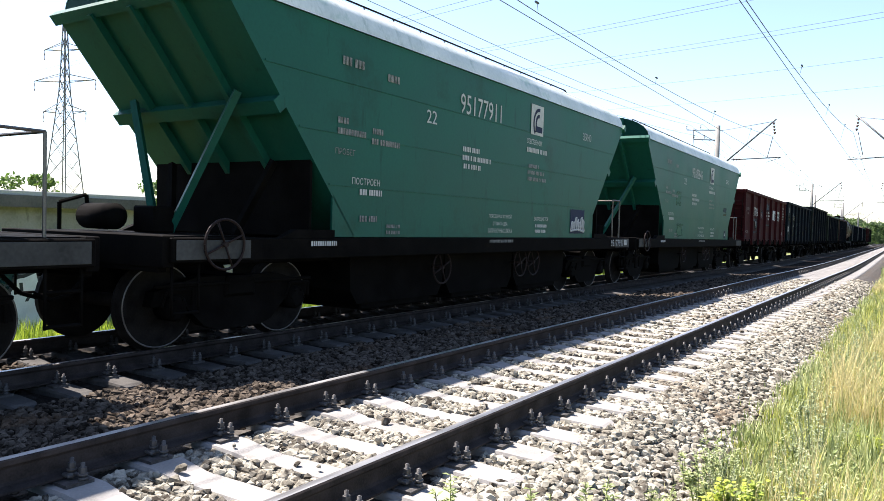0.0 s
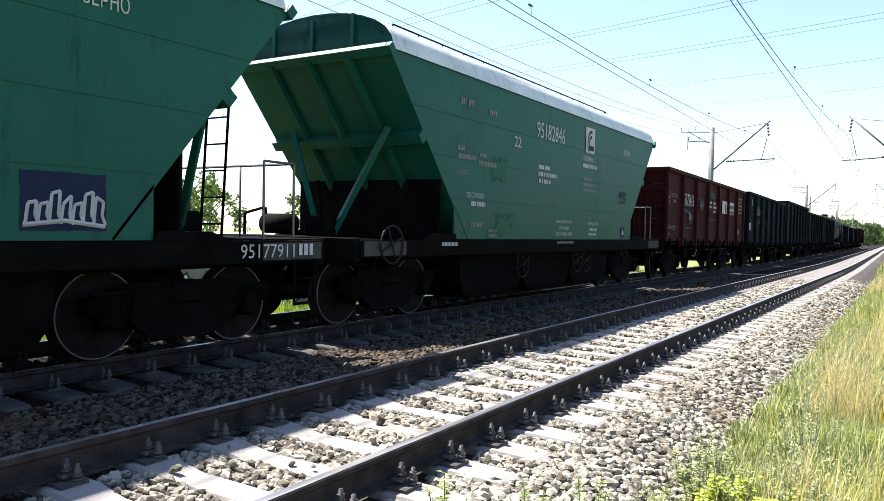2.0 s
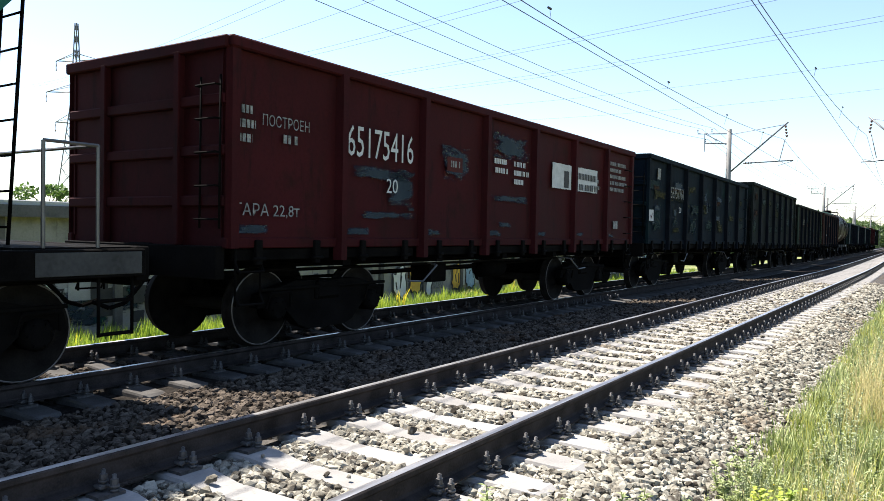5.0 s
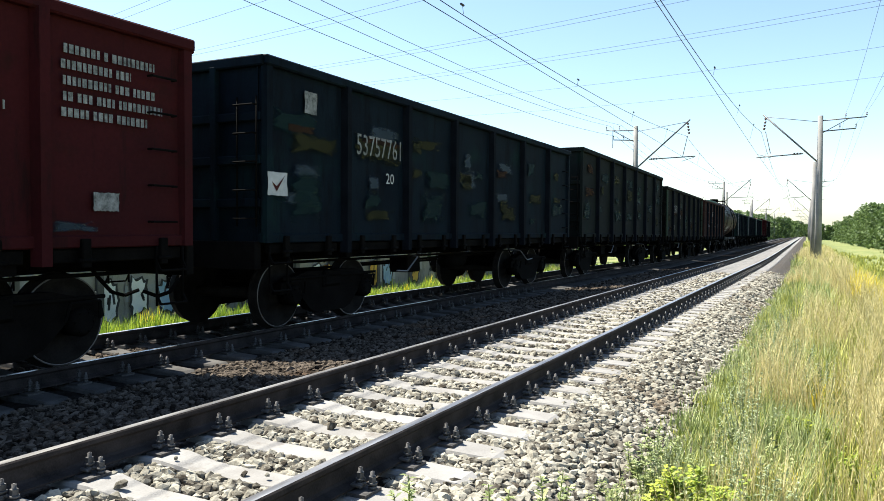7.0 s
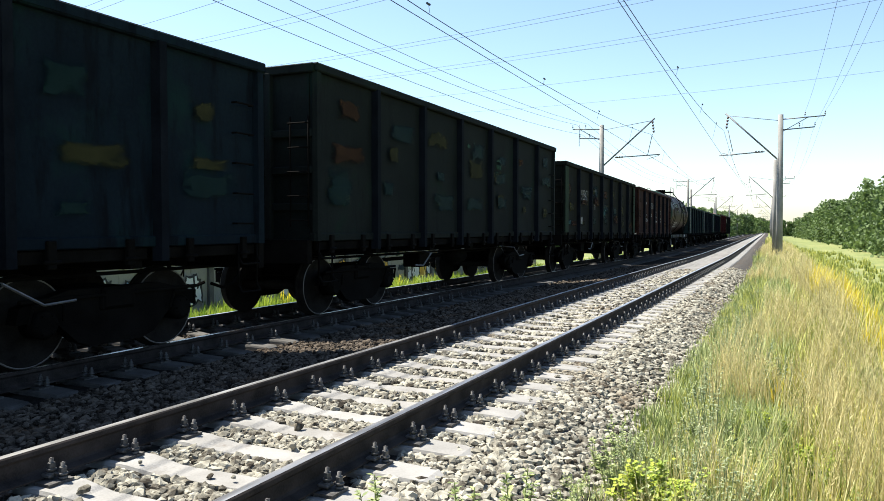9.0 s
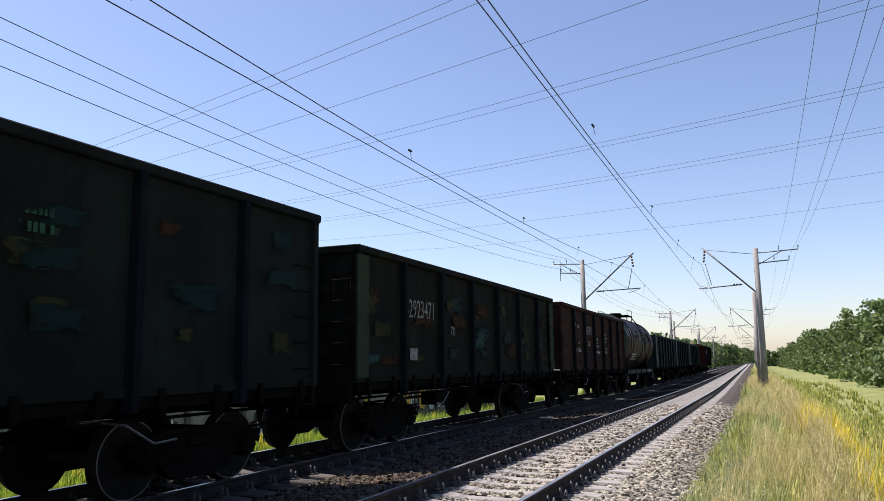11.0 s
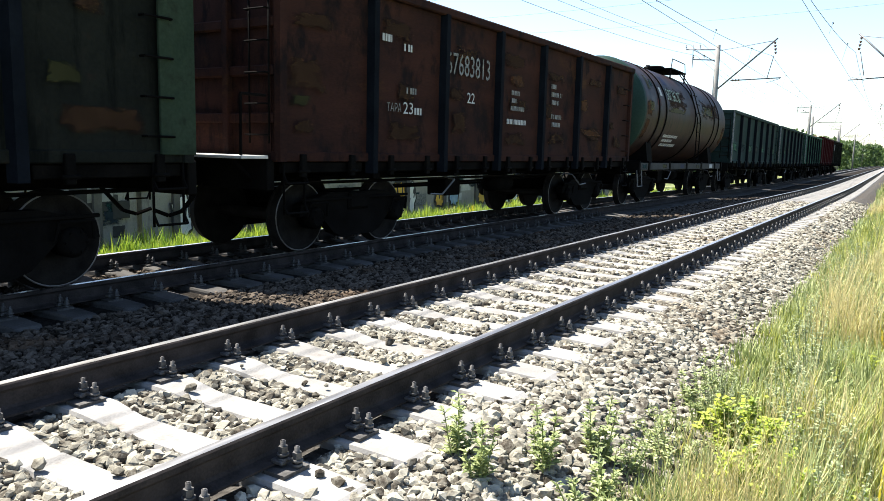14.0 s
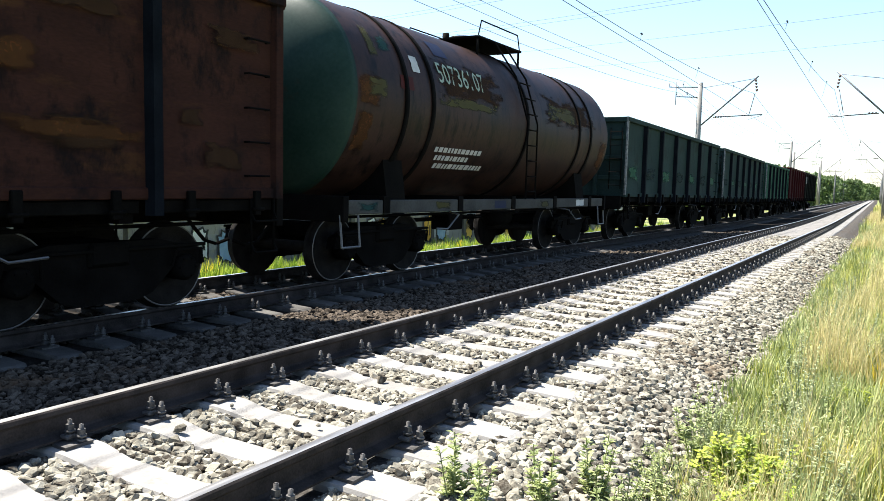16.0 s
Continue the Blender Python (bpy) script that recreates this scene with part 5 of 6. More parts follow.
for k, (a, b, lo, hi, mt) in enumerate(((0.2, 0.4, 2.4, 2.8, "ochredark"), (2.15, 2.4, 2.7, 2.95, "ochredark"), (3.1, 3.3, 2.5, 2.7, "umber"), (5.2, 5.6, 2.0, 2.6, "ochredark"))):
    patch(w6, "painted_patch", S, span(a), span(b), lo, hi, M[mt], 110 + k)
for y0, y1 in ((-6.375, -5.98), (5.95, 6.375)):
    part("corner_plate", box(bmesh.new(), GX + 0.022, GX + 0.056, y0, y1, 1.32, 3.44, 0.006), M["sagepaint"], w6, "faded sage-green corner plate")
# brown wagon
bm = bmesh.new()
box(bm, -1.35, 1.45, -6.86, -6.44, 1.27, 1.31, 0.006)
part("end_deck", bm, M["galv"], w7, "bare steel end deck")
bm = bmesh.new()
for x in (-1.2, 0.0, 1.2):
    rod(bm, (x, -6.44, 1.0), (x, -6.8, 1.28), 0.025)
part("deck_bracket", bm, M["steel"], w7)
part("end_handrail", chain(bmesh.new(), [(1.42, -6.84, 1.3), (1.42, -6.84, 2.0), (1.42, -6.46, 2.0)], 0.018), M["steel"], w7)
lettering(w7, "67683813", S, span(2) + 0.1, 2.62, 0.34, 1.4, M["stencil"], "white stencilled wagon number")
lettering(w7, "22", S, span(2) + 0.75, 2.2, 0.17, 0.25, M["white"])
lettering(w7, "ТАРА", S, span(1) + 0.35, 1.95, 0.12, 0.35, M["stencil"])
lettering(w7, "23", S, span(1) + 0.75, 1.93, 0.17, 0.25, M["white"])
bars(w7, S, span(1) + 1.02, 1.93, [0.25], 0.1, M["white"], seed=60)
bars(w7, S, span(1) + 0.2, 2.9, [0.25], 0.1, M["white"], seed=61)
bars(w7, S, span(1) + 0.7, 2.82, [0.25], 0.1, M["white"], seed=62)
bars(w7, S, span(1) + 0.8, 2.22, [0.28], 0.09, M["stencil"], seed=63)
patch(w7, "painted_patch", S, span(3) + 0.45, span(3) + 1.05, 2.6, 2.85, M["rust"], 120)
bars(w7, S, span(3) + 0.5, 2.45, [0.35, 0.25, 0.6], 0.08, M["stencil"], seed=64)
bars(w7, S, span(3) + 0.35, 1.92, [0.8], 0.09, M["white"], seed=65)
bars(w7, S, span(4) + 0.45, 2.7, [0.25, 0.55, 0.4], 0.09, M["stencil"], seed=66)
bars(w7, S, span(4) + 0.5, 2.1, [0.5, 0.45], 0.09, M["stencil"], seed=67)
patch(w7, "painted_patch", S, span(5) + 0.15, span(6) - 0.1, 1.8, 1.98, M["rust"], 121)
patch(w7, "painted_patch", S, span(0) + 0.2, span(0) + 0.6, 1.9, 2.05, M["ochredark"], 122)
for w, sd in ((w9, 1), (w10, 2), (w11, 3)):
    for k in range(7):
        patch(w, "painted_patch", S, span(k) + 0.3, span(k) + 1.3, 1.6 + 0.1 * sd, 2.1, M["green3"] if (k + sd) % 2 else M["tealdark"], 130 + 7 * sd + k)
    bm = bmesh.new()
    box(bm, GX + 0.02, GX + 0.065, -6.385, -6.30, 1.3, 3.4)
    part("corner_strip", bm, M["stencil"], w)
# heaped load
bm = bmesh.new()
heap = [[bm.verts.new((x, y, 2.9 + (0.95 + 0.12 * noise.noise((x * 1.5, y * 1.5, 0))) * math.sin(math.pi * (x + 1.46) / 2.92) ** 0.7 * math.sin(math.pi * (y + 6.3) / 12.6) ** 0.25)) for x in np.linspace(-1.46, 1.46, 9)] for y in np.linspace(-6.28, 6.28, 25)]
for r0, r1 in zip(heap, heap[1:]):
    for k in range(8):
        bm.faces.new((r0[k], r0[k + 1], r1[k + 1], r1[k])).smooth = True
part("heaped_load", bm, M["load"], w12, "heaped red-brown ore")
patch(w13, "painted_patch", S, span(0) + 0.1, span(1), 2.6, 3.2, M["stencil"], 160)

# ---- overhead line ----
def sagging(bm, a, b, sag, r, n=14):
    pts = []
    for k in range(n + 1):
        t = k / n
        p = Vector(a).lerp(Vector(b), t)
        p.z -= sag * 4 * t * (1 - t)
        pts.append(p)
    chain(bm, pts, r, 5)
    return bm


def insulator(bm, a, b, r, discs, mat=1):
    a, b = Vector(a), Vector(b)
    for k in range(discs):
        p, q = a.lerp(b, (k + 0.1) / discs), a.lerp(b, (k + 0.75) / discs)
        rod(bm, p, q, r, r * 0.45, 10, mat)


def line_pole(side, lean=0.0, arms=True):
    """A tapered concrete pole with its cantilever over the track (towards -side) and cross arms on its outer side. Built at the origin: rail-top height is z = 0.
    side: -1 for the left-hand row, 1 for the right-hand row."""
    reach = 3.5 if side < 0 else 3.2
    pl = new("overhead_line_pole")
    bm = bmesh.new()
    lathe(bm, [(-1.4, 0.21), (3.0, 0.185), (8.1, 0.145), (8.12, 0.0)], "z", 18)
    part("pole", bm, M["pole"], pl, "tapered grey concrete pole", m=pose(0, 0, 0, 0, lean, 0))
    s = -side
    bm = bmesh.new()
    # strut rising outwards from the pole, and its stay
    tip = (s * reach, 0, 8.35)
    rod(bm, (s * 0.15, 0, 5.35), tip, 0.05)
    rod(bm, (s * 0.15, 0, 7.75), (s * (reach - 0.2), 0, 8.2), 0.018)
    insulator(bm, (s * (reach - 0.15), 0, 8.15), (s * (reach - 0.05), 0, 7.35), 0.09, 4)
    part("cantilever", bm, [M["metal"], M["insulator"]], pl)
    bm = bmesh.new()
    rod(bm, (s * 0.9, 0, 5.85), (s * (reach + 0.35), 0, 5.95 - 0.25 * (side > 0)), 0.035)
    insulator(bm, (s * 1.0, 0, 5.86), (s * 1.5, 0, 5.87), 0.075, 3)
    rod(bm, (s * (reach - 0.45), 0, 5.93), (s * (reach - 0.15), 0, 7.3), 0.022)
    rod(bm, (s * (reach + 0.3), 0, 5.9), (s * (reach - 0.5), 0, 5.65), 0.015)
    part("registration_arm", bm, [M["metal"], M["insulator"]], pl)
    if arms:
        bm = bmesh.new()
        for z, ln in ((7.9, 2.0 + 0.45 * (side > 0)), (7.25, 1.5 + 0.4 * (side > 0))):
            rod(bm, (0, 0, z - 0.1), (side * ln, 0, z), 0.035)
            for f in (0.55, 1.0):
                rod(bm, (side * ln * f, 0, z), (side * ln * f, 0, z + 0.14), 0.012)
                insulator(bm, (side * ln * f, 0, z + 0.1), (side * ln * f, 0, z + 0.3), 0.05, 2)
        rod(bm, (side * 0.1, 0, 7.05), (side * 1.5, 0, 7.85), 0.022)
        if side < 0:
            rod(bm, (side * 1.55, 0, 6.7), (side * 1.55, 0, 8.2), 0.022)
        part("cross_arm", bm, [M["metal"], M["insulator"]], pl)
    return pl


POLE_YS = (-7.5, 52.5, 112.0, 172.0, 232.0, 292.0, 352.0, 412.0)
left_pole = tagged(line_pole(-1), "grey concrete overhead-line pole with cantilever beside the train", "pole", group="overhead line poles")
right_pole = tagged(line_pole(1), "grey concrete overhead-line pole with cross arms in the grass", "pole", group="overhead line poles")
for proto, u in ((left_pole, -7.75), (right_pole, 3.35)):
    for k, y in enumerate(POLE_YS):
        x, z, h = along(y)
        m = pose(x + u, y, z + 0.42, 0, 0, math.degrees(h))
        if k == 1:
            proto.matrix_basis = m
        else:
            copy_thing(proto, m)
# second, thinner mast beside the right-hand pole
bm = bmesh.new()
lathe(bm, [(-0.9, 0.16), (6.0, 0.13), (6.02, 0.0)], "z", 14)
mast = tagged(part("stay_mast", bm, M["pole"], None, m=pose(*place(3.1, 55.5), 0, 0, 0)), "short concrete mast behind the overhead-line pole", "pole")
for k, (u, y) in enumerate(((-7.9, 118.0), (-8.3, 176.0))):
    bm = bmesh.new()
    lathe(bm, [(-0.9, 0.18), (7.4, 0.14), (7.42, 0.0)], "z", 14)
    tagged(part("line_mast", bm, M["pole"], None, m=pose(*place(u, y))), "plain grey concrete mast beyond the train", "pole", group="plain masts")


def span_wires(name, u0, z0, sag, r, label, stagger=0.0):
    # rail-top heights at the poles
    bm = bmesh.new()
    for k in range(len(POLE_YS) - 1):
        s = -stagger if k % 2 else stagger
        sagging(bm, place(u0 + s, POLE_YS[k], z0), place(u0 - s, POLE_YS[k + 1], z0), sag, r)
    return tagged(part(name, bm, M["wire"], None), label, "wire", kind="structure")


for u in (TRACK2 + 0.1, 0.05):
    span_wires("messenger_wire", u, 7.72, 1.10, 0.011, "dark messenger wire of the overhead line")
    span_wires("contact_wire", u, 6.40, 0.0, 0.010, "copper contact wire hung over the track", 0.25)
    bm = bmesh.new()
    for k in range(3):
        for f in (0.12, 0.27, 0.42, 0.58, 0.73, 0.88):
            y = POLE_YS[k] + (POLE_YS[k + 1] - POLE_YS[k]) * f
            s = (-0.25 if k % 2 else 0.25) * (1 - 2 * f)
            rod(bm, place(u + s, y, 6.40), place(u, y, 7.72 - 1.10 * 4 * f * (1 - f)), 0.006, None, 5)
            rod(bm, place(u, y - 0.08, 7.70 - 1.10 * 4 * f * (1 - f)), place(u, y + 0.08, 7.70 - 1.10 * 4 * f * (1 - f)), 0.028, None, 6)
    tagged(part("dropper_wires", bm, M["wire"], None), "thin droppers between messenger and contact wire", "wire", kind="structure")
for u, z in ((-9.5, 8.2), (-8.7, 8.2), (-9.1, 7.5), (5.8, 8.2), (4.7, 8.2), (5.25, 7.5)):
    span_wires("feeder_wire", u, z + 0.42, 1.1, 0.009 if u < 0 else 0.005, "feeder wire carried on the poles' outer arms")

# ---- high-voltage line ----
PYLON = Vector((-150.0, 91.0, -2.6))


def lattice_pylon(origin, turn):
    py = tagged(new("lattice_pylon"), "grey steel lattice pylon carrying high-voltage lines", "pylon")
    py.matrix_basis = pose(*origin, 0, 0, turn)
    H = 46.0
    def w(z):
        return 3.4 - 2.7 * min(z / 30, 1) if z < 30 else 0.7 - 0.5 * (z - 30) / 16
    levels = [0, 6, 11, 15.5, 19.5, 23, 26, 29, 32, 35, 38, 41, 44, 46]
    for sx in (-1, 1):
        for sy in (-1, 1):
            bmx = bmesh.new()
            chain(bmx, [(sx * w(z), sy * w(z), z) for z in levels], 0.13, 5)
            part("leg", bmx, M["metal"], py)
    bmx = bmesh.new()
    for a, b in zip(levels, levels[1:]):
        for s in (-1, 1):
            for p, q in (((-w(a), s * w(a), a), (w(b), s * w(b), b)), ((w(a), s * w(a), a), (-w(b), s * w(b), b)), ((s * w(a), -w(a), a), (s * w(b), w(b), b)), ((s * w(a), w(a), a), (s * w(b), -w(b), b))):
                rod(bmx, p, q, 0.07, None, 4)
    part("bracing", bmx, M["metal"], py)
    for z, ln in ((25, 5.2), (31.5, 7.5), (38, 5.0)):
        bmx = bmesh.new()
        for s in (-1, 1):
            for d in (-1, 1):
                rod(bmx, (s * w(z), d * w(z), z), (s * ln, 0, z + 0.3), 0.09, None, 5)
                rod(bmx, (s * w(z), d * w(z), z + 1.6), (s * ln, 0, z + 0.3), 0.08, None, 5)
        part("arm", bmx, M["metal"], py)
        for s in (-1, 1):
            bmx = bmesh.new()
            insulator(bmx, (s * ln, 0, z + 0.2), (s * ln, 0, z - 1.9), 0.16, 8, 0)
            part("insulator_string", bmx, M["insulator"], py)
    return py


lattice_pylon(PYLON, 20)
bm = bmesh.new()
WIRE_LINES = [(-9.2, 31.8, 0.0), (-9.2, 32.9, 0.0), (-0.84, 35.7, 0.0), (7.7, 40.3, 0.0), (7.7, 41.6, 0.0), (10.8, 52.8, 0.0), (10.8, 54.0, 0.0), (12.0, 63.4, 0.0), (12.0, 65.0, 0.0), (13.9, 79.3, 0.0), (13.9, 95.0, 0.0)]
for x, y, _ in WIRE_LINES:
    d = Vector((1, -0.32, 0))
    a, b = Vector((x, y, 18)) - d * 150, Vector((x, y, 18)) + d * 120
    a.z, b.z = 30, 27
    pts = []
    for k in range(41):
        t = k / 40
        p = a.lerp(b, t)
        m = Vector((x, y, 18))
        q = (p - m).dot(d) / 150
        p.z = 18 + 9 * q * q
        pts.append(p)
    chain(bm, pts, 0.013, 5)
tagged(part("power_lines", bm, M["wire"], None), "high-voltage wires crossing high over the railway", "wire", kind="structure")

# ---- garages with graffiti beyond the train ----
def garage_block(y0, y1, x, z0, z1, label, roof=True):
    gb = tagged(new("garage_row"), label, "building")
    bm = bmesh.new()
    box(bm, x - 6, x, y0, y1, z0, z1)
    part("wall", bm, M["wall"], gb, "pale stained plaster wall")
    bm = bmesh.new()
    box(bm, x - 6.3, x + 0.3, y0 - 0.2, y1 + 0.2, z1, z1 + 0.14, 0.02)
    part("roof", bm, M["roofslab"], gb, "pale flat roofing slab")
    bm = bmesh.new()
    box(bm, x + 0.3, x + 0.34, y0 - 0.2, y1 + 0.2, z1 - 0.28, z1 + 0.02)
    part("fascia", bm, M["fascia"], gb)
    k = y0 + 1.2
    while k < y1:
        bm = bmesh.new()
        box(bm, x, x + 0.12, k - 0.12, k + 0.12, z0, z1)
        part("pilaster", bm, M["fascia"], gb)
        k += 3.2
    return gb


ga = garage_block(-16, 15.3, -16.0, -2.3, 1.75, "low flat-roofed garage row with pale walls")
gb = garage_block(15.9, 64, -16.6, -2.4, 0.75, "lower flat-roofed garage row covered in graffiti")
rg = random.Random(11)
for k in range(58):
    y, w = rg.uniform(16.3, 62), rg.uniform(0.35, 1.3)
    z = rg.uniform(-1.5, 0.0)
    mt = rg.choice(["white", "white", "stencil", "black", "black", "black", "orange", "tealpatch", "blue", "ochre", "wallgrey", "wallgrey"])
    patch(gb, "graffiti", -16.6 + 0.006 + 0.0006 * k, y, y + w, z, min(z + rg.uniform(0.3, 0.9), 0.4), M[mt], 200 + k)

for k in range(92):
    y, w = rg.uniform(3.5, 14.6), rg.uniform(0.3, 1.1)
    z = rg.uniform(-1.6, -0.4)
    mt = rg.choice(["white", "stencil", "black", "black", "orange", "tealpatch", "blue", "wallgrey"])
    patch(ga, "graffiti", -16.0 + 0.006 + 0.0006 * k, y, y + w, z, z + rg.uniform(0.3, 0.8), M[mt], 300 + k)

M["spray_white"] = material("white_spray_paint", (0.62, 0.62, 0.6), (0.8, 0.8, 0.78), 3, 0.8, bump=0.0)
M["spray_yellow"] = material("orange_yellow_spray_paint", (0.55, 0.28, 0.03), (0.75, 0.5, 0.08), 3, 0.8, bump=0.0)
M["spray_blue"] = material("pale_blue_spray_paint", (0.18, 0.3, 0.42), (0.35, 0.48, 0.58), 3, 0.8, bump=0.0)


def graffiti_letter(wall, x, y, z, w, h, fill, seed):
    """One bulging sprayed letter shape: a black outline, a pale fill and black inner strokes."""
    rb = random.Random(seed)
    lobes = [rb.uniform(0.75, 1.1) for _ in range(9)]

    def outline(grow):
        pts = []
        for k in range(27):
            a = 2 * math.pi * k / 27
            r = lobes[k // 3] * (0.9 + 0.1 * math.cos(3 * a * 3))
            c, q = math.cos(a), math.sin(a)
            pts.append((y + (w / 2 * r + grow) * math.copysign(abs(c) ** 0.6, c), z + (h / 2 * r + grow) * math.copysign(abs(q) ** 0.6, q)))
        return pts

    for n, (grow, mt) in enumerate(((0.09, "black"), (0.0, fill))):
        bm = bmesh.new()
        bm.faces.new([bm.verts.new((x + 0.004 * n, p, q)) for p, q in outline(grow)])
        part("graffiti", bm, M[mt], wall)
    bm = bmesh.new()
    for k in range(3):
        p, q = y + rb.uniform(-0.3, 0.3) * w, z + rb.uniform(-0.3, 0.2) * h
        dp, dq = rb.uniform(-0.15, 0.15) * w, rb.uniform(0.15, 0.4) * h
        bm.faces.new([bm.verts.new((x + 0.008, a, b)) for a, b in ((p, q), (p + 0.09, q), (p + dp + 0.09, q + dq), (p + dp, q + dq))])
    part("graffiti", bm, M["black"], wall)


rg = random.Random(77)
y = 4.0
for k in range(40):
    wall, x = (ga, -15.93) if y < 14.6 else (gb, -16.54)
    if not 14.4 < y < 16.6:
        graffiti_letter(wall, x + 0.0003 * k, y, -1.05 + rg.uniform(-0.12, 0.12), rg.uniform(0.75, 1.1), rg.uniform(1.1, 1.5), rg.choice(["spray_white", "spray_white", "spray_white", "spray_yellow", "spray_blue"]), 500 + k)
    y += rg.uniform(0.85, 1.35) + (1.6 if rg.random() < 0.12 else 0.0)

# ---- trees and woods ----
def leaf_cloud(rg, clumps, per, leaf, spread):
    """Small tilted leaf quads round clump centres."""
    n = len(clumps) * per
    c = np.repeat(np.array(clumps)[:, :3], per, 0)
    r = np.repeat(np.array(clumps)[:, 3], per)
    v = rg.normal(size=(n, 3))
    v /= np.linalg.norm(v, axis=1, keepdims=True)
    p = c + v * (r * rg.uniform(0.35, 1.0, n) ** 0.6)[:, None] * (1, 1, spread)
    a = rg.normal(size=(n, 3))
    a /= np.linalg.norm(a, axis=1, keepdims=True)
    b = np.cross(a, rg.normal(size=(n, 3)))
    b /= np.linalg.norm(b, axis=1, keepdims=True)
    s = (leaf * rg.uniform(0.6, 1.4, n))[:, None]
    quads = np.stack([p - a * s, p + b * s * 0.6, p + a * s, p - b * s * 0.6], 1).reshape(-1, 3)
    return quads, np.arange(4 * n).reshape(-1, 4)


def tree(height, seed, label, mat="leaf", leaf=0.13, per=70):
    rg = np.random.RandomState(seed)
    tr = tagged(new("tree"), label, "tree")
    bm = bmesh.new()
    rod(bm, (0, 0, -0.4), (0.1, 0, height * 0.35), height * 0.022, height * 0.016, 9)
    rod(bm, (0.1, 0, height * 0.35), (0.0, 0.15, height * 0.8), height * 0.016, height * 0.005, 8)
    clumps = []
    for k in range(26):
        a, t = rg.uniform(0, 6.28), rg.uniform(0.3, 0.95)
        ln = height * 0.30 * (1.15 - abs(t - 0.55) * 1.3) * rg.uniform(0.5, 1.1)
        e = (ln * math.cos(a), ln * math.sin(a), height * t)
        if k < 14:
            rod(bm, (0.05, 0.05, height * max(0.2, t - 0.16)), e, height * 0.007, height * 0.002, 6)
        clumps.append((*e, height * rg.uniform(0.06, 0.12)))
    part("trunk", bm, M["bark"], tr)
    q, f = leaf_cloud(rg, clumps, per, leaf, 0.8)
    part("crown", raw_mesh(q, f, M[mat]), None, tr, "loose leafy green crown")
    return tr


tree_a = tree(7.5, 3, "leafy green tree behind the garages")
tree_b = tree(6.0, 8, "bushy green tree behind the garages")
spots = [(-36, 33, 0), (-33, 29, 1), (-30, 38, 1), (-27, 44, 0), (-34, 46, 0), (-25, 52, 1), (-30, 58, 0), (-24, 66, 0), (-28, 75, 1), (-22, 84, 0), (-38, 24, 1), (-26, 95, 0), (-42, 40, 0)]
rg = random.Random(5)
for k, (x, y, w) in enumerate(spots):
    m = pose(x, y, -2.5 + float(np.interp(y, LINE_Y, LINE_Z)), 0, 0, rg.uniform(0, 360))
    if k == 0:
        tree_a.matrix_basis = m
    elif k == 1:
        tree_b.matrix_basis = m
    else:
        copy_thing(tree_b if w else tree_a, m)


def woods(name, line, depth, h0, h1, num, leaf, seed, label):
    """A strip of woodland along a line of (u, y) points."""
    rgn = np.random.RandomState(seed)
    us, ys = [p[0] for p in line], [p[1] for p in line]
    clumps = []
    for k in range(num):
        t = rgn.rand()
        y = ys[0] + (ys[-1] - ys[0]) * t ** 1.6
        u = float(np.interp(y, ys, us)) + rgn.rand() * depth
        h = h0 + (h1 - h0) * (0.5 + 0.5 * noise.noise((u * 0.07, y * 0.05, seed)))
        x, z, _ = along(y)
        zz = -2.8 + z
        for j in range(5):
            f = (j + rgn.rand()) / 5
            rad = rgn.uniform(1.0, 2.0) * (1.15 - 0.6 * abs(f - 0.45))
            clumps.append((x + u + rgn.uniform(-1.6, 1.6) * (1.1 - f), y + rgn.uniform(-2, 2), zz + h * f, rad))
    q, f = leaf_cloud(rgn, clumps, 46, leaf, 0.85)
    return tagged(part(name, raw_mesh(q, f, M["leafdark"]), None), label, "woodland", kind="stuff")


woods("woodland_strip", [(19, 95), (20, 150), (19, 260), (17, 520)], 14, 9.0, 14.5, 460, 0.42, 4, "dense green woodland along the foot of the embankment")
woods("far_woods", [(-40, 130), (-30, 200), (-20, 330), (-9, 700)], 16, 8.0, 12.0, 330, 0.5, 9, "distant green trees beyond the railway")
woods("horizon_woods", [(-60, 560), (0, 640), (60, 700)], 60, 8.0, 13.0, 160, 0.9, 14, "hazy tree line on the horizon")

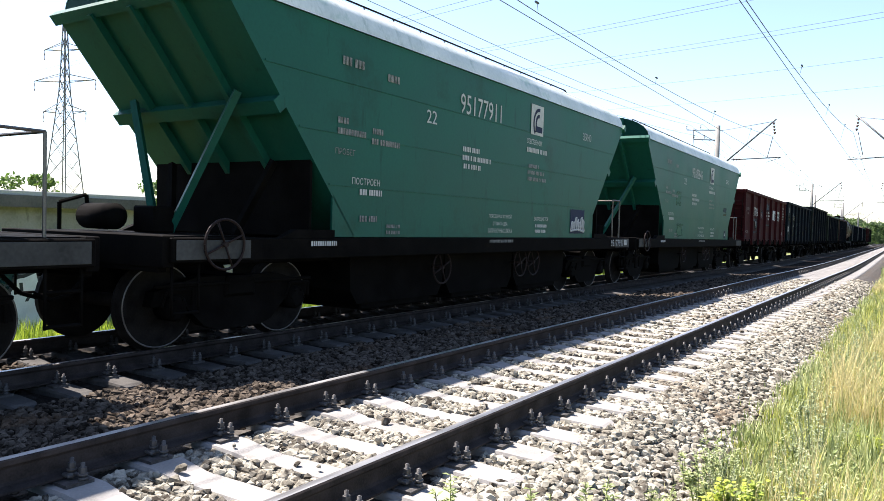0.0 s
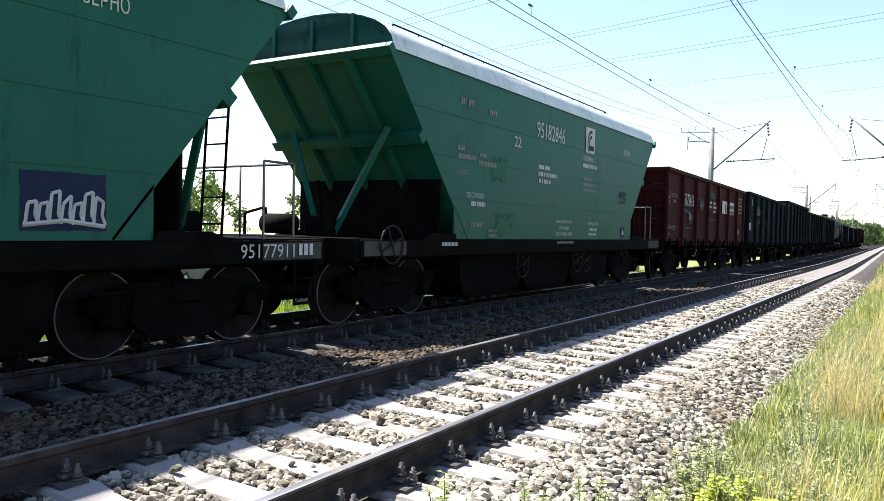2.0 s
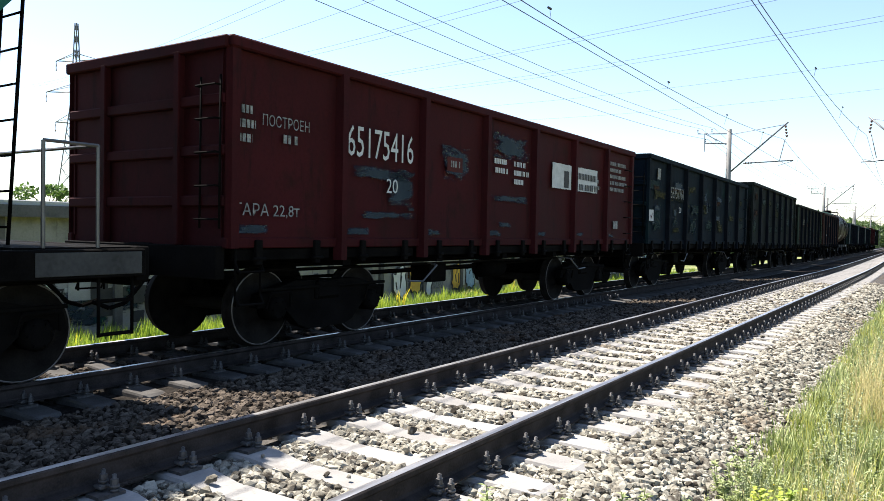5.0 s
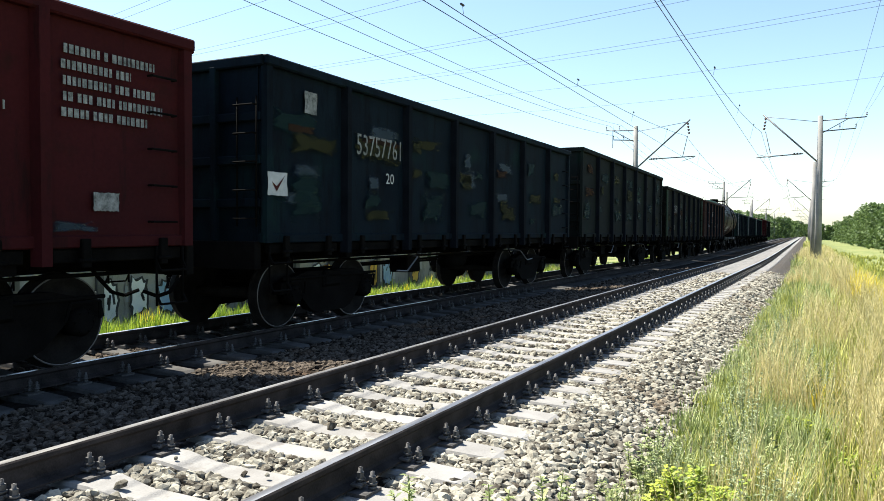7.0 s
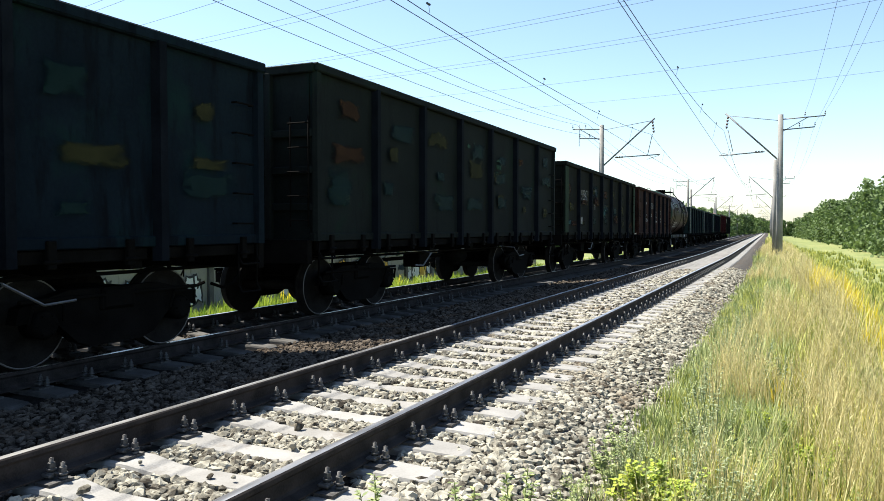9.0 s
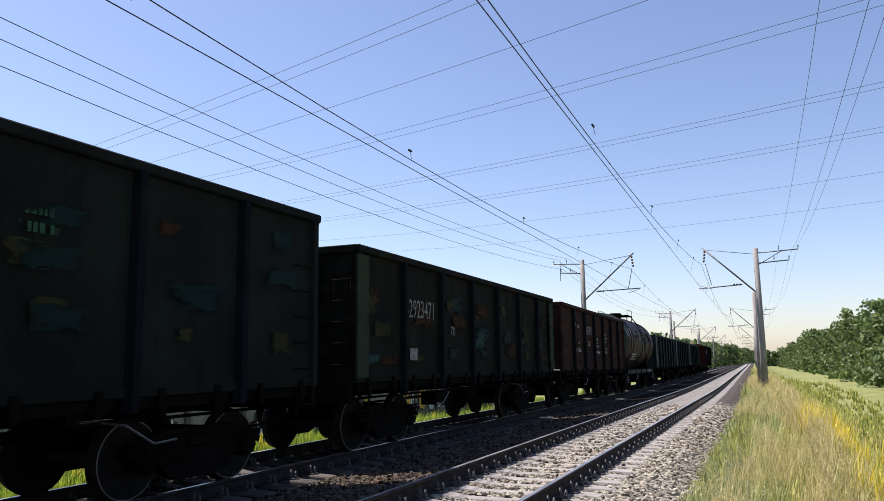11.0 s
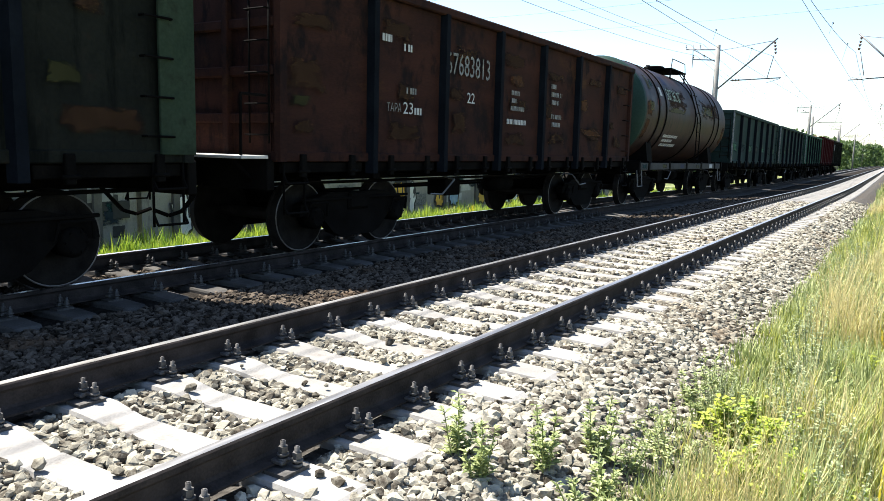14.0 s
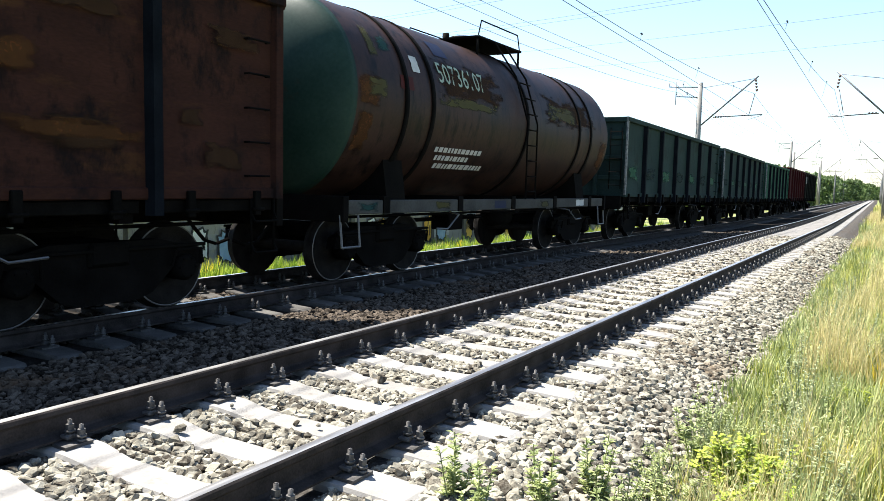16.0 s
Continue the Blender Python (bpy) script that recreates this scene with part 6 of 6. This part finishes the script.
# ---- grass and weeds ----
def blades(name, boxes, seed, mats, label, category):
    """Curved blades in one mesh. boxes: u0, u1, y0, y1, number, height from, to, width, material index."""
    rgn = np.random.RandomState(seed)
    vs, fs, mi, base = [], [], [], 0
    for u0, u1, y0, y1, num, h0, h1, wd, mt in boxes:
        num = int(num)
        nt = num // (28 if mt else 16) + 1
        cu, cy, ch, cs = rgn.uniform(u0, u1, nt), rgn.uniform(y0, y1, nt), rgn.uniform(0.55, 1.35, nt), rgn.uniform(0.03, 0.11, nt)
        for k in range(num):
            c = rgn.randint(len(cu))
            u, y = cu[c] + rgn.normal(0, cs[c]), cy[c] + rgn.normal(0, cs[c])
            if u < 2.05 and 0 < u and rgn.rand() < (2.15 - u) * 1.3:
                continue
            if (u - 2.62) ** 2 + (y - 6.2) ** 2 < 0.12:
                continue
            dens = noise.noise((u * 0.8, y * 0.45, seed * 1.7 + 13.3 * mt + y0))
            if dens < (-0.12 if mt == 1 and u > 0 else -0.4):
                continue
            h = rgn.uniform(h0, h1) * (1 + 0.5 * dens) * ch[c]
            if u > 0:
                h *= min(1.0, max(0.25, (u - 1.75) / 1.1)) if y < 40 else 1.0
            a, ln = rgn.uniform(0, 6.28), rgn.uniform(0.04, 0.38) * h
            root = place(u, y, max(profile(PROFILE, u), profile(BED, u) if -8.6 < u < 2.6 else -9) - 0.02)
            d = Vector((math.cos(a), math.sin(a), 0))
            side = Vector((-d.y, d.x, 0)) * wd * rgn.uniform(0.6, 1.3)
            p1 = root + d * ln * 0.25 + Vector((0, 0, h * 0.55))
            p2 = root + d * ln + Vector((0, 0, h * 0.95))
            vs += [root - side, root + side, p1 - side * 0.8, p1 + side * 0.8, p2]
            fs += [(base, base + 1, base + 3, base + 2), (base + 2, base + 3, base + 4)]
            mi += [mt, mt]
            base += 5
            if mt == 1 and rgn.rand() < 0.5:
                # feathery seed head: spikelets to both sides of the tip
                t = (p2 - p1).normalized()
                for j in range(5):
                    o = p2 - t * (0.025 * j) * (h / 0.6)
                    e = (1 if j % 2 else -1) * side.normalized() * (0.010 + wd * 1.2)
                    sp = t * 0.022 + e
                    vs += [o, o + sp * 0.6 + d * wd, o + sp + t * 0.014, o + sp * 0.5 - d * wd]
                    fs.append((base, base + 1, base + 2, base + 3))
                    mi.append(1)
                    base += 4
    return tagged(part(name, raw_mesh(vs, fs, mats, mi), None), label, category, kind="stuff")


GM = [M["blade"], M["straw"], M["weed"]]
LM = [M["lush"], M["straw"], M["lush"]]
blades("tall_grass", [
    # sage-green leafy fringe beside the ballast
    (2.15, 3.2, 2.6, 9, 20000, 0.1, 0.36, 0.0055, 2), (2.15, 3.3, 8, 20, 22000, 0.18, 0.48, 0.0075, 2), (2.15, 3.4, 18, 45, 9000, 0.25, 0.55, 0.014, 2),
    # round the place where the camera stands
    (2.3, 5.2, -6, 2.6, 9000, 0.08, 0.3, 0.005, 0), (2.5, 5.2, -6, 3.0, 2500, 0.3, 0.6, 0.003, 1),
    # green undergrowth
    (2.3, 4.8, 2.4, 7, 13000, 0.10, 0.36, 0.0036, 0), (2.2, 5.2, 6, 15, 20000, 0.15, 0.5, 0.005, 0), (2.15, 5.5, 14, 32, 14000, 0.25, 0.55, 0.007, 0), (2.15, 7, 30, 70, 8000, 0.3, 0.65, 0.014, 0),
    (4.6, 12, 7, 40, 14000, 0.2, 0.5, 0.012, 0), (4.6, 14, 30, 70, 8000, 0.25, 0.5, 0.025, 0), (2.4, 14, 70, 160, 9000, 0.3, 0.7, 0.03, 0),
    # dry straw with seed heads
    (2.45, 4.4, 3.0, 7, 4500, 0.35, 0.72, 0.0022, 1), (2.65, 4.4, 6, 15, 8000, 0.4, 0.82, 0.003, 1), (2.9, 4.5, 9, 30, 9000, 0.4, 0.8, 0.0048, 1), (2.3, 4.5, 26, 45, 7000, 0.4, 0.75, 0.008, 1), (2.3, 4.8, 42, 75, 5000, 0.4, 0.75, 0.014, 1),
    (5.2, 7.0, 10, 55, 5000, 0.2, 0.45, 0.01, 1), (2.4, 5, 70, 160, 2500, 0.35, 0.7, 0.03, 1)],
    21, GM, "tall sage-green and straw-coloured grass on the embankment", "grass")
blades("left_grass", [(-15.8, -8.4, 4, 30, 20000, 0.18, 0.46, 0.012, 0), (-15.8, -8.4, 30, 70, 6000, 0.2, 0.45, 0.02, 0), (-15.8, -9, 4, 50, 300, 0.4, 0.7, 0.008, 1), (-15.9, -12.5, 0, 60, 16000, 0.25, 0.7, 0.016, 2), (-15.8, -8.6, -2, 30, 18000, 0.2, 0.5, 0.011, 2)], 23, LM,
       "bright green grass below the garages", "grass")


def weed_clump(seed, flowers, label, stalks=9, spread=0.18, h0=0.12, h1=0.34, per=26, size=1.0, mat="weed", top="flower"):
    """A clump of leafy stalks, each with leaves all the way up; flowers: small heads on the tips."""
    rgn = np.random.RandomState(seed)
    wd = tagged(new("weed"), label, "plant", group="weeds at the ballast's edge")
    tops, vs, fs = [], [], []
    for k in range(stalks):
        a, r, h = rgn.uniform(0, 6.28), spread * math.sqrt(rgn.uniform(0.02, 1)), rgn.uniform(h0, h1)
        b = Vector((r * 0.4 * math.cos(a), r * 0.4 * math.sin(a), 0))
        t = Vector((r * math.cos(a), r * math.sin(a), h))
        part("stalk", rod(bmesh.new(), b, t, 0.004, 0.0025, 5), M[mat], wd)
        tops.append(t)
        for j in range(per):
            f = rgn.uniform(0.12, 1.0)
            p = b.lerp(t, f)
            e = rgn.uniform(0, 6.28)
            d = Vector((math.cos(e), math.sin(e), rgn.uniform(0.1, 0.9))) * rgn.uniform(0.03, 0.065) * size * (1.15 - 0.5 * f)
            s = Vector((-math.sin(e), math.cos(e), 0)) * 0.010 * size
            i = len(vs)
            vs += [p, p + d * 0.5 + s, p + d - Vector((0, 0, 0.01)), p + d * 0.5 - s]
            fs.append((i, i + 1, i + 2, i + 3))
    part("foliage", raw_mesh(vs, fs, M[mat]), None, wd)
    if flowers:
        vs, fs = [], []
        for t in tops:
            for j in range(flowers):
                p = t + Vector(rgn.normal(0, 0.022 * size, 3))
                for e in (0, 1.57):
                    d = Vector((math.cos(e), math.sin(e), 0.3)) * 0.012 * size
                    s = Vector((-math.sin(e), math.cos(e), 0.2)) * 0.012 * size
                    i = len(vs)
                    vs += [p - d, p + s, p + d, p - s]
                    fs.append((i, i + 1, i + 2, i + 3))
        part("blossom", raw_mesh(vs, fs, M[top]), None, wd, "small yellow flower heads")
    return wd


def on_bank(u, y, turn=0.0, size=1.0):
    """A pose on the embankment or the ballast's edge."""
    z = max(profile(PROFILE, u), profile(BED, u) if u < 2.6 else -9)
    return pose(*place(u, y, z - 0.02), 0, 0, turn) @ Matrix.Scale(size, 4)


# the few plants that stand out beside the path
spurge = weed_clump(41, 4, "bushy yellow-green spurge in flower beside the ballast", 30, 0.30, 0.20, 0.42, 70, 1.25, "spurge", "spurge")
sage_bush = weed_clump(42, 0, "grey-green feathery wormwood beside the ballast", 24, 0.26, 0.25, 0.62, 46, 0.8, "sage")
upright = weed_clump(43, 0, "upright leafy green weed growing through the ballast", 6, 0.10, 0.18, 0.36, 44, 1.1, "weed")
spurge.matrix_basis = on_bank(2.58, 6.25)
sage_bush.matrix_basis = on_bank(2.95, 6.1)
upright.matrix_basis = on_bank(1.45, 4.75)
for src, spots in ((spurge, ((2.75, 5.55, 0.9), (3.1, 8.4, 0.8), (3.35, 5.4, 0.8), (3.6, 7.4, 0.9))),
                   (sage_bush, ((2.25, 6.85, 0.62), (2.7, 6.9, 0.9), (3.15, 5.4, 0.8), (2.75, 8.0, 1.0), (2.6, 9.3, 1.0), (2.9, 11.0, 1.1), (2.6, 12.6, 1.1), (2.8, 14.5, 1.1), (3.3, 9.8, 1.0))),
                   (upright, ((1.82, 5.0, 1.05), (1.95, 5.4, 1.1), (1.65, 4.6, 0.9), (2.1, 6.75, 0.8), (2.25, 6.5, 0.9), (2.15, 5.0, 1.0)))):
    for k, (u, y, size) in enumerate(spots):
        copy_thing(src, on_bank(u, y, 70 * k + 40, size))


weed_a = weed_clump(2, False, "low green weed growing in the ballast")
weed_b = weed_clump(6, True, "yellow-flowered weed in the grass")
rg = random.Random(9)
for k in range(92):
    if k < 12:
        u, y, src = rg.uniform(2.05, 2.5), rg.uniform(4.4, 8.0), weed_a
    elif k < 24:
        u, y, src = rg.uniform(2.4, 3.4), rg.uniform(5.0, 9.0), weed_b if rg.random() < 0.6 else weed_a
    elif k < 60:
        u, y, src = rg.uniform(2.5, 4.3), rg.uniform(5.5, 16), weed_b if rg.random() < 0.5 else weed_a
    else:
        u, y, src = rg.uniform(3.0, 6.0), rg.uniform(9, 35), weed_b
    z = max(profile(PROFILE, u), profile(BED, u) if u < 2.6 else -9)
    p = place(u, y, z - 0.02)
    m = pose(*p, 0, 0, rg.uniform(0, 360)) @ Matrix.Scale(rg.uniform(1.0, 1.5) if k > 24 else rg.uniform(0.6, 1.05), 4)
    if k == 0:
        weed_a.matrix_basis = m
    elif k == 13:
        weed_b.matrix_basis = m
    else:
        copy_thing(src, m)
blades("yellow_flowers", [(2.7, 4.4, 5.0, 9, 260, 0.25, 0.45, 0.006, 0), (3.2, 5.0, 9, 16, 350, 0.35, 0.6, 0.009, 0), (3.9, 5.0, 19, 27, 900, 0.5, 0.8, 0.014, 0), (4.0, 5.4, 12, 32, 800, 0.45, 0.75, 0.014, 0), (-15, -9, 3, 40, 500, 0.4, 0.7, 0.02, 0)], 31, [M["flower"]], "patches of yellow wildflowers among the grass", "flowers")


# ---- movement ----
def train_y(t):
    """Where the second hopper wagon's middle is, along the line."""
    return 28.358 - 5.779 * t - 0.01517 * t * t - 14.72


def motions():
    for thing, offset in TRAIN:
        rows = []
        for k in range(17):
            y = train_y(k) + offset
            x, z, h = along(y)
            slope = math.degrees(float(np.interp(y, LINE_Y, LINE_S)))
            rows.append((float(k), pose(x + TRACK2, y, z + DROP2, slope, 0, math.degrees(h))))
        walk(thing, rows)
    for ws, w in WHEELSETS:
        rows = []
        for k in range(161):
            t = k / 10
            roll = math.degrees((train_y(t) - train_y(0)) / WHEEL_R)
            rows.append((t, pose(0, w, WHEEL_R) @ Matrix.Rotation(-radians(roll), 4, "X")))
        walk(ws, rows)


motions()
